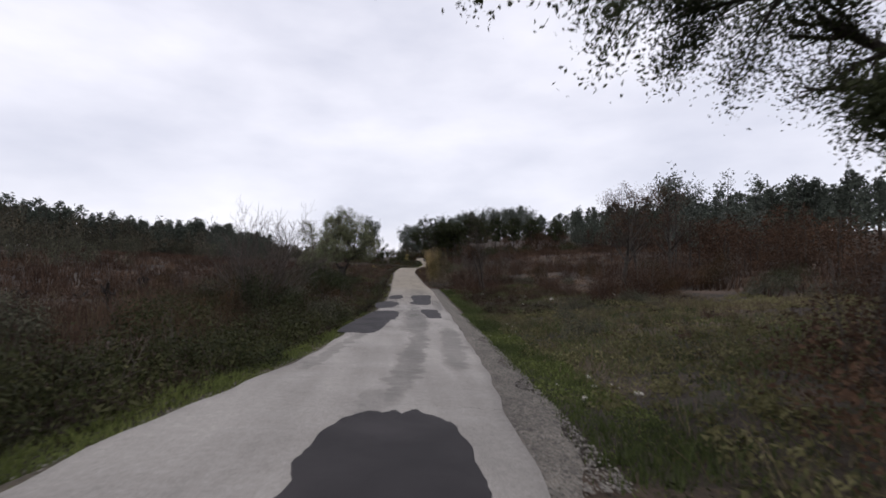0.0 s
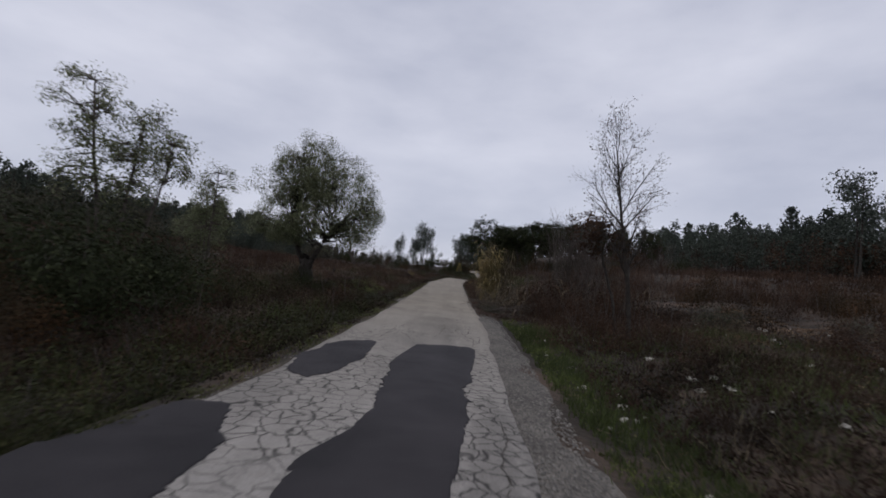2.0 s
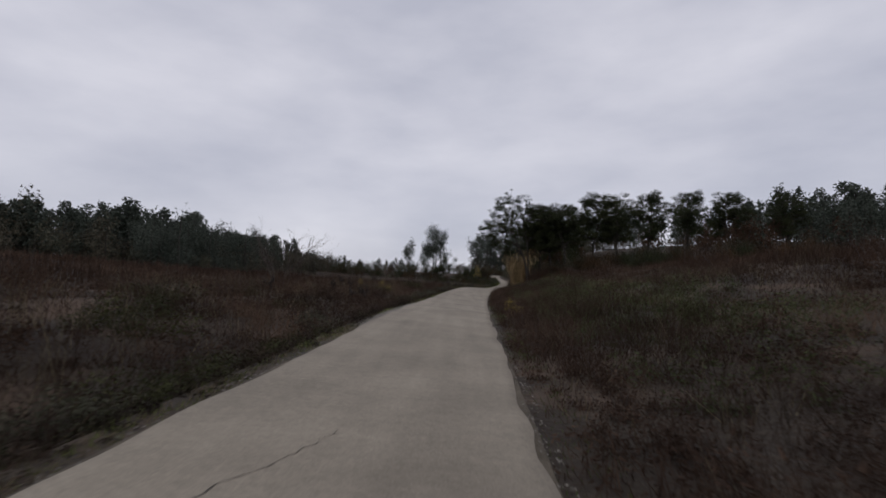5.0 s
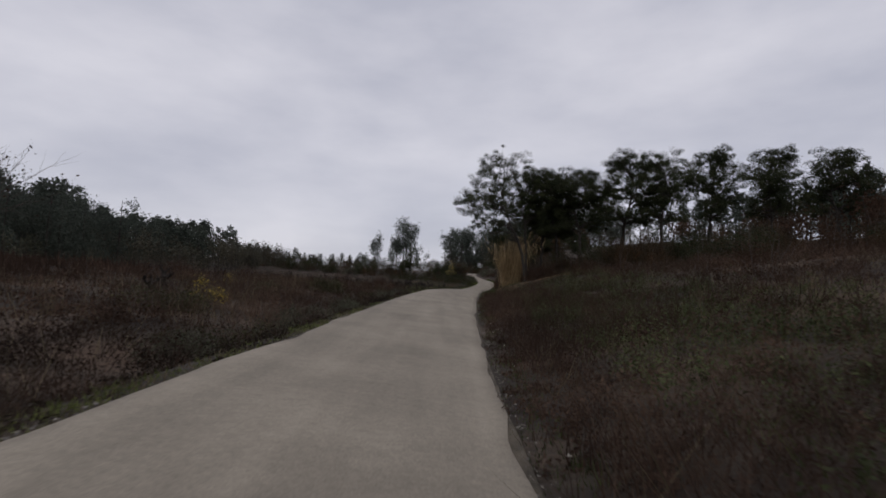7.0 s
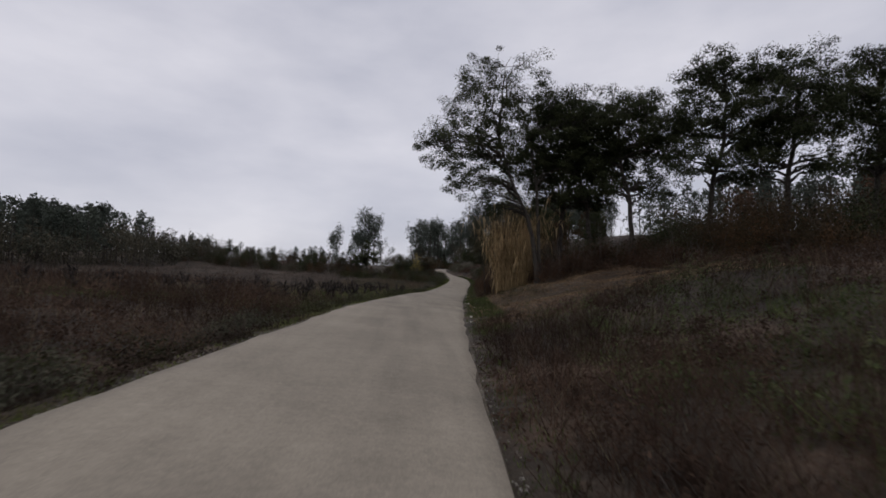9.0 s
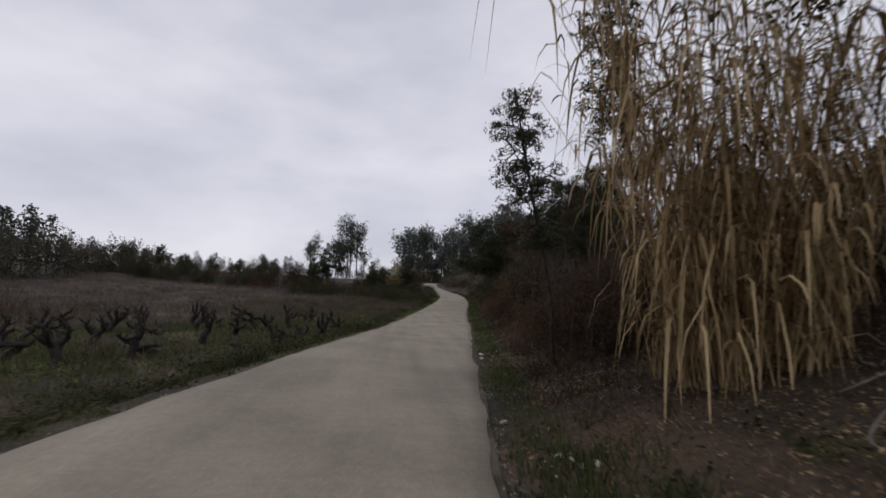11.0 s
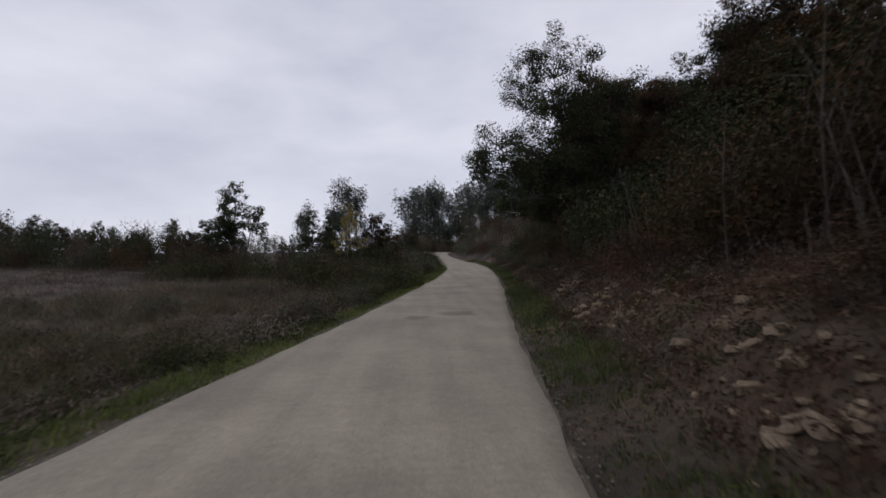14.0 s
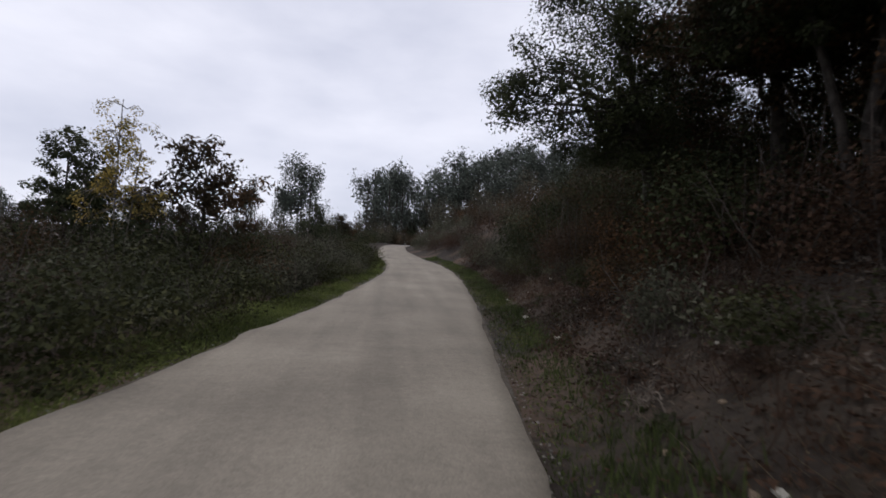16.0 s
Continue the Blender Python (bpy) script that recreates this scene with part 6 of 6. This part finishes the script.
litter("leaf_litter", "pale dead leaves strewn on the bank", 111, 24000, 1, 116, 140, 0.3, 9.0, 0.035, M["litter"])
litter("leaf_litter", "broken reed leaves and dead grass by the lane", 118, 12000, 1, 43, 60, 0.05, 5.0, 0.07, M["brownleaf"])
litter("leaf_litter", "brown dead leaves and bark on the bank", 114, 26000, 1, 116, 138, 0.3, 9.0, 0.035, M["litter"])
litter("leaf_litter", "brown dead leaves under the trees", 112, 20000, 1, 140, 205, 0.1, 6.0, 0.055, M["brownleaf"])
litter("leaf_litter", "dry leaves on the scrubby verge", 113, 9000, 1, 14, 60, 1.0, 7.0, 0.06, M["drygrass"])


def stone_mesh(seed, material, rough=0.25):
    rng = np.random.default_rng(seed)
    bm = bmesh.new()
    bmesh.ops.create_icosphere(bm, subdivisions=1, radius=0.5)
    k = rng.normal(0, 1, (3, 3))
    for v in bm.verts:
        p = np.array(v.co)
        s = 1 + rough * (math.sin(4 * p @ k[0]) + math.sin(5 * p @ k[1])) * 0.5 + rng.normal(0, 0.06)
        v.co = Vector((p[0] * s * 1.2, p[1] * s * 0.85, p[2] * s * 0.6))
    me = bpy.data.meshes.new("stone")
    bm.to_mesh(me)
    bm.free()
    me.materials.append(material)
    return me


STONES = [stone_mesh(120 + k, M["limestone"]) for k in range(6)]
ROCKS = [stone_mesh(130 + k, M["rock"], 0.4) for k in range(5)]
rs = np.random.default_rng(121)


def verge_stones(n, side, y0, y1, d0, d1, s0, s1, meshes, label, name="stone"):
    for k in range(n):
        y, d = rs.uniform(y0, y1), rs.uniform(d0, d1)
        x = float(road_left(y)) - d if side < 0 else float(road_right(y)) + d
        s = rs.uniform(s0, s1)
        ob = new(name, meshes[k % len(meshes)])
        ob.matrix_basis = pose(x, y, gz(x, y) + 0.08 * s, rs.uniform(-20, 20), rs.uniform(-20, 20), rs.uniform(0, 360)) @ Matrix.Scale(s, 4)
        tagged(ob, label, "stone", "loose stones on the verge")


PALE = "pale limestone lump lying in the verge"
verge_stones(46, 1, 6, 20, 0.9, 2.2, 0.05, 0.15, STONES, PALE)
verge_stones(34, 1, 20, 42, 1.1, 2.0, 0.06, 0.18, STONES, PALE)
verge_stones(90, 1, 24, 46, 3.0, 11.0, 0.07, 0.22, STONES, "pale limestone lump on cleared ground")
verge_stones(40, 1, 45, 56, 4.0, 8.0, 0.06, 0.18, STONES, "pale limestone lump on cleared ground")
verge_stones(12, -1, 14, 30, 0.2, 0.8, 0.03, 0.07, STONES, PALE)
verge_stones(12, 1, 80.5, 84.5, 0.3, 0.9, 0.05, 0.15, STONES, PALE)
verge_stones(16, 1, 76, 98, 0.3, 0.8, 0.04, 0.10, STONES, PALE)
verge_stones(22, 1, 117, 150, 0.2, 0.9, 0.05, 0.16, STONES, PALE)


def slab_mesh(seed):
    """A broken ledge of bedded rock: an uneven block with chipped corners."""
    rng = np.random.default_rng(seed)
    bm = bmesh.new()
    bmesh.ops.create_cube(bm, size=1.0)
    bmesh.ops.bevel(bm, geom=list(bm.edges), offset=0.09, segments=1, affect="EDGES")
    for v in bm.verts:
        v.co = Vector((v.co.x * 1.25 + rng.normal(0, 0.13), v.co.y * 0.9 + rng.normal(0, 0.12), v.co.z * 0.55 + rng.normal(0, 0.09)))
    me = bpy.data.meshes.new("rock")
    bm.to_mesh(me)
    bm.free()
    me.materials.append(M["rock"])
    return me


SLABS = [slab_mesh(330 + k) for k in range(6)]
CUT = "tan broken rock ledge in the cut bank"
for k in range(440):
    y = 149.5 + 23.3 * ((k * 0.61803) % 1) + rs.normal(0, 0.15)
    level = k % 4
    d = 1.42 + 0.15 * level + 0.12 * math.sin(y * 0.9) + rs.normal(0, 0.1)
    if math.sin(y * 1.3) + 0.6 * math.sin(y * 3.1 + 1) < 0.05:
        continue
    x, size = float(road_right(y)) + d, 0.05 + 0.13 * rs.uniform(0, 1) ** 2
    ob = new("rock", SLABS[k % 6])
    ob.matrix_basis = pose(x, y, gz(x, y) + 0.01, rs.normal(0, 16), rs.normal(8, 16), 84 + rs.normal(0, 30)) @ Matrix.Scale(size, 4)
    tagged(ob, CUT, "rock", "rock ledges in the cut bank")
verge_stones(60, 1, 150, 181, 0.95, 1.7, 0.03, 0.10, ROCKS, "brown broken rock in the cut bank", "rock")
verge_stones(14, 1, 176, 192, 0.8, 2.8, 0.06, 0.2, STONES, PALE)
big = new("boulder", STONES[2])
big.matrix_basis = pose(18.6, 236.8, gz(18.6, 236.8) + 0.2, 0, 0, 30) @ Matrix.Scale(0.9, 4)
tagged(big, "large pale boulder at the bend", "stone")


def gravel(name, label, seed, n, side, y0, y1, d0, d1, s0, s1):
    rng = np.random.default_rng(seed)
    p = strip(rng, n, side, y0, y1, d0, d1)
    s = rng.uniform(s0, s1, n)[:, None, None]
    corner = np.array([[-1, -1, 0], [1, -1, 0], [1, 1, 0], [-1, 1, 0], [0.1, 0, 0.9]], float)
    a = rng.uniform(0, 6.28, n)
    rot = np.stack([np.stack([np.cos(a), -np.sin(a), 0 * a], 1), np.stack([np.sin(a), np.cos(a), 0 * a], 1), np.stack([0 * a, 0 * a, 1 + 0 * a], 1)], 1)
    c = corner[None] * rng.uniform(0.6, 1.3, (n, 5, 1))
    v = p[:, None] + np.einsum("nij,nkj->nki", rot, c) * s + [0, 0, 0.055]
    q = np.array([[0, 1, 4], [1, 2, 4], [2, 3, 4], [3, 0, 4]])
    f = (np.arange(n)[:, None, None] * 5 + q[None]).reshape(-1, 3)
    tagged(new(name, mesh_np(name, v.reshape(-1, 3), f, M["gravel"])), label, "gravel", kind="stuff")


gravel("gravel_shoulder", "loose grey gravel beside the lane", 141, 18000, 1, 3, 44, -0.06, 0.7, 0.006, 0.017)
gravel("gravel_shoulder", "loose gravel at a widened lane edge", 142, 2500, -1, 71, 82, -0.02, 0.3, 0.005, 0.014)
gravel("gravel_shoulder", "grit along the worn lane edges", 143, 4000, 1, 43, 210, 0.0, 0.2, 0.005, 0.014)
gravel("gravel_shoulder", "grit along the worn lane edges", 144, 4000, -1, 0, 210, 0.0, 0.18, 0.005, 0.014)


# ---- brush pile, sticks, posts ----
def brush_pile():
    rng = np.random.default_rng(151)
    root = thing("brush_pile", "heap of cut grey branches by the lane", "brush pile")
    for k in range(46):
        x, y = 3.8 + rng.uniform(0, 2.4), 43.6 + rng.uniform(0, 4.2)
        a = rng.normal(0.3, 0.7)
        z = float(ground_z(x, y)[0]) + rng.uniform(0.03, 0.5)
        tb, _ = grow(rng, (x, y, z), (math.cos(a), math.sin(a), rng.normal(0.05, 0.12)), rng.uniform(0.8, 1.9), rng.uniform(0.008, 0.022), [(4, 0.4, 15, 50, 0.3)], 0.1, -0.01, 0.4)
        part("branch", wood("branch", tb, M["twig"]), root)


brush_pile()


def stick(x, y, seed):
    rng = np.random.default_rng(seed)
    a = rng.uniform(0, 6.28)
    ln = rng.uniform(0.35, 1.1)
    n = 5
    t = np.linspace(-0.5, 0.5, n)
    px, py = x + math.cos(a) * ln * t + rng.normal(0, 0.02, n), y + math.sin(a) * ln * t + rng.normal(0, 0.02, n)
    pts = np.stack([px, py, ground_z(px, py) + 0.06], 1)
    v, f = tube(pts, np.linspace(0.014, 0.006, n), 5)
    tagged(new("stick", mesh_np("stick", v, f, M["bark_pale"])), "pale dry fallen stick on the bank", "stick", "fallen sticks")


for k in range(60):
    yy = 117.5 + (k * 0.618 % 1) * 30
    stick(float(road_right(yy)) + 0.4 + 6 * (k * 0.377 % 1), yy, 160 + k)
for k in range(14):
    yy = 44 + (k * 0.618 % 1) * 12
    stick(float(road_right(yy)) + 0.5 + 3 * (k * 0.377 % 1), yy, 260 + k)


def fence_post(x, y, h):
    pts = np.array([[0, 0, -0.2], [0.01, 0, h * 0.5], [0.02, 0.01, h], [0.02, 0.01, h + 0.01]])
    v, f = tube(pts, [0.034, 0.03, 0.027, 0.002], 7)
    ob = new("fence_post", mesh_np("fence_post", v, f, M["post"], True))
    ob.matrix_basis = pose(x, y, gz(x, y))
    tagged(ob, "weathered grey wooden post in the field", "post", "field posts")


for x, y in ((9.0, 57.5), (12.0, 62.0)):
    fence_post(x, y, 1.1)


# ---- far woods ----
def woods(name, label, seed, spots, material, kind, fine=1.0):
    rng = np.random.default_rng(seed)
    trunks, crowns = [], []
    for x, y, h in spots:
        z = float(ground_z(x, y)[0])
        if kind == "pine":
            n = int(105 + 11 * h)
            f = rng.uniform(0.12, 1, n) ** 0.7
            r = (1.04 - f) ** 0.55 * h * rng.uniform(0.20, 0.36) * rng.uniform(0.3, 1, n) * (1 + 0.25 * np.sin(f * 17))
            a = rng.uniform(0, 6.28, n)
            p = np.stack([x + r * np.cos(a), y + r * np.sin(a), z + f * h], 1)
            size = h * 0.062
        elif kind == "gum":
            n, ps = int(90 + 12 * h), []
            for k in range(9):
                c = np.array([x + rng.normal(0, h * 0.07), y + rng.normal(0, h * 0.07), z + h * rng.uniform(0.35, 0.97)])
                ps.append(c + rng.normal(0, 1, (n // 9, 3)) * [h * 0.045, h * 0.045, h * 0.075])
            p, size = np.concatenate(ps), h * 0.055
        else:
            n, ps = int(160 + 24 * h), []
            for k in range(7):
                c = np.array([x + rng.normal(0, h * 0.2), y + rng.normal(0, h * 0.2), z + h * rng.uniform(0.12, 0.85)])
                d = unit(rng.normal(size=(n // 7, 3)))
                ps.append(c + d * rng.uniform(0.4, 1, (n // 7, 1)) * [h * 0.17, h * 0.17, h * 0.26])
            p, size = np.concatenate(ps), h * 0.052
        if fine > 1:
            p = np.repeat(p, int(fine * fine), 0)
            p = p + rng.normal(0, size * 0.4, p.shape)
            size = size / fine
        crowns.append(leaves(rng, p, size * rng.uniform(0.6, 1.4, len(p)), 0.6, 0.3))
        pts = np.array([[x, y, z - 0.2], [x + rng.normal(0, 0.1), y, z + h * 0.5], [x + rng.normal(0, 0.15), y, z + h * 0.95]])
        trunks.append(tube(pts, [0.012 * h, 0.009 * h, 0.003 * h], 5))
    v, f = join(crowns)
    root = new(name, mesh_np(name, v, f, material))
    tagged(root, label, "woods", kind="stuff")
    v, f = join(trunks)
    part("trunk", mesh_np("trunk", v, f, M["bark"]), root)


rw = np.random.default_rng(171)


def scatter(n, x0, x1, y0, y1, h0, h1, slant=0.0):
    """Tree spots in a slanted block: x shifts by slant for each metre of y."""
    ys = rw.uniform(y0, y1, n)
    return [(rw.uniform(x0, x1) + slant * (y - y0), y, rw.uniform(h0, h1)) for y in ys]


# left hillside
woods("pine_wood", "dark pine wood on the left hillside", 181, scatter(260, -118, -84, 60, 150, 8, 11, 0.3) + scatter(240, -78, -44, 130, 212, 8, 11, -0.05) + scatter(60, -100, -60, 215, 300, 5, 7), M["hazypine"], "pine", 1.45)
woods("mixed_wood", "dark rounded trees below the pine wood", 182, scatter(110, -88, -66, 50, 140, 4, 9, 0.2) + scatter(100, -52, -40, 122, 232, 3.5, 7.5) + scatter(40, -60, -40, 40, 70, 2.5, 4), M["farscrub"], "round", 1.45)
woods("mixed_wood", "dark rounded trees at the field edge", 191, scatter(22, -44, -32, 122, 140, 6.5, 9), M["hazypine"], "round", 2.3)
woods("olive_trees", "grey-green round bushes on the slope", 183, scatter(46, -60, -24, 50, 150, 2.2, 4.0) + scatter(26, -44, -30, 20, 60, 1.8, 3.0), M["greybush"], "round")
# right hillside
woods("pine_wood", "dark pine wood on the right hillside", 184, scatter(280, 58, 120, 60, 200, 8.5, 11.5, -0.05) + scatter(110, 46, 75, 90, 140, 5.5, 8), M["hazypine"], "pine", 1.45)
woods("mixed_wood", "brown scrub and rounded trees on the slope", 185, scatter(60, 26, 52, 20, 62, 3.0, 5.6, 0.05) + scatter(50, 50, 66, 60, 110, 3, 7) + scatter(40, 30, 60, 112, 150, 4, 6.5), M["brownleaf"], "round", 1.45)
woods("pine_wood", "tall pines above brown scrub", 186, [(26, 42, 9), (30, 46, 8.5), (37, 50, 10), (42, 52, 9.5), (33, 54, 8), (47, 78, 12), (49, 81, 12.5), (52, 79, 11)], M["fareuc"], "gum", 2.3)
# far end
woods("eucalyptus_grove", "tall feathery eucalyptus trees far off", 187, [(-17.5, 326, 21), (-13, 328, 24), (-19, 330, 17), (-14.5, 331, 23), (-10.5, 329, 22), (-7.5, 330, 12), (-27, 326, 17), (-29, 328, 16), (-3, 328, 9)], M["fareuc"], "gum", 2.3)
woods("eucalyptus_wood", "eucalyptus wood along the far ridge", 188, [(8 + 2.4 * k + rw.normal(0, 0.8), 300 + rw.normal(0, 4), rw.uniform(16, 20)) for k in range(34)] + [(9 + 2.4 * k, 312 + rw.normal(0, 4), rw.uniform(17, 22)) for k in range(34)], M["fareuc"], "gum", 2.3)
woods("mixed_wood", "low dark trees across the far valley", 189, scatter(140, -75, 4, 232, 300, 2.4, 4.6) + scatter(80, -120, 40, 330, 420, 4, 7) + scatter(50, 22, 60, 262, 298, 4, 8) + scatter(40, -6, 30, 276, 300, 3, 5) + scatter(70, 6, 92, 294, 308, 5, 9), M["farscrub"], "round", 1.45)
woods("pine_wood", "pines across the far valley", 190, scatter(60, -100, -10, 260, 330, 4, 6.5), M["hazypine"], "pine", 1.45)
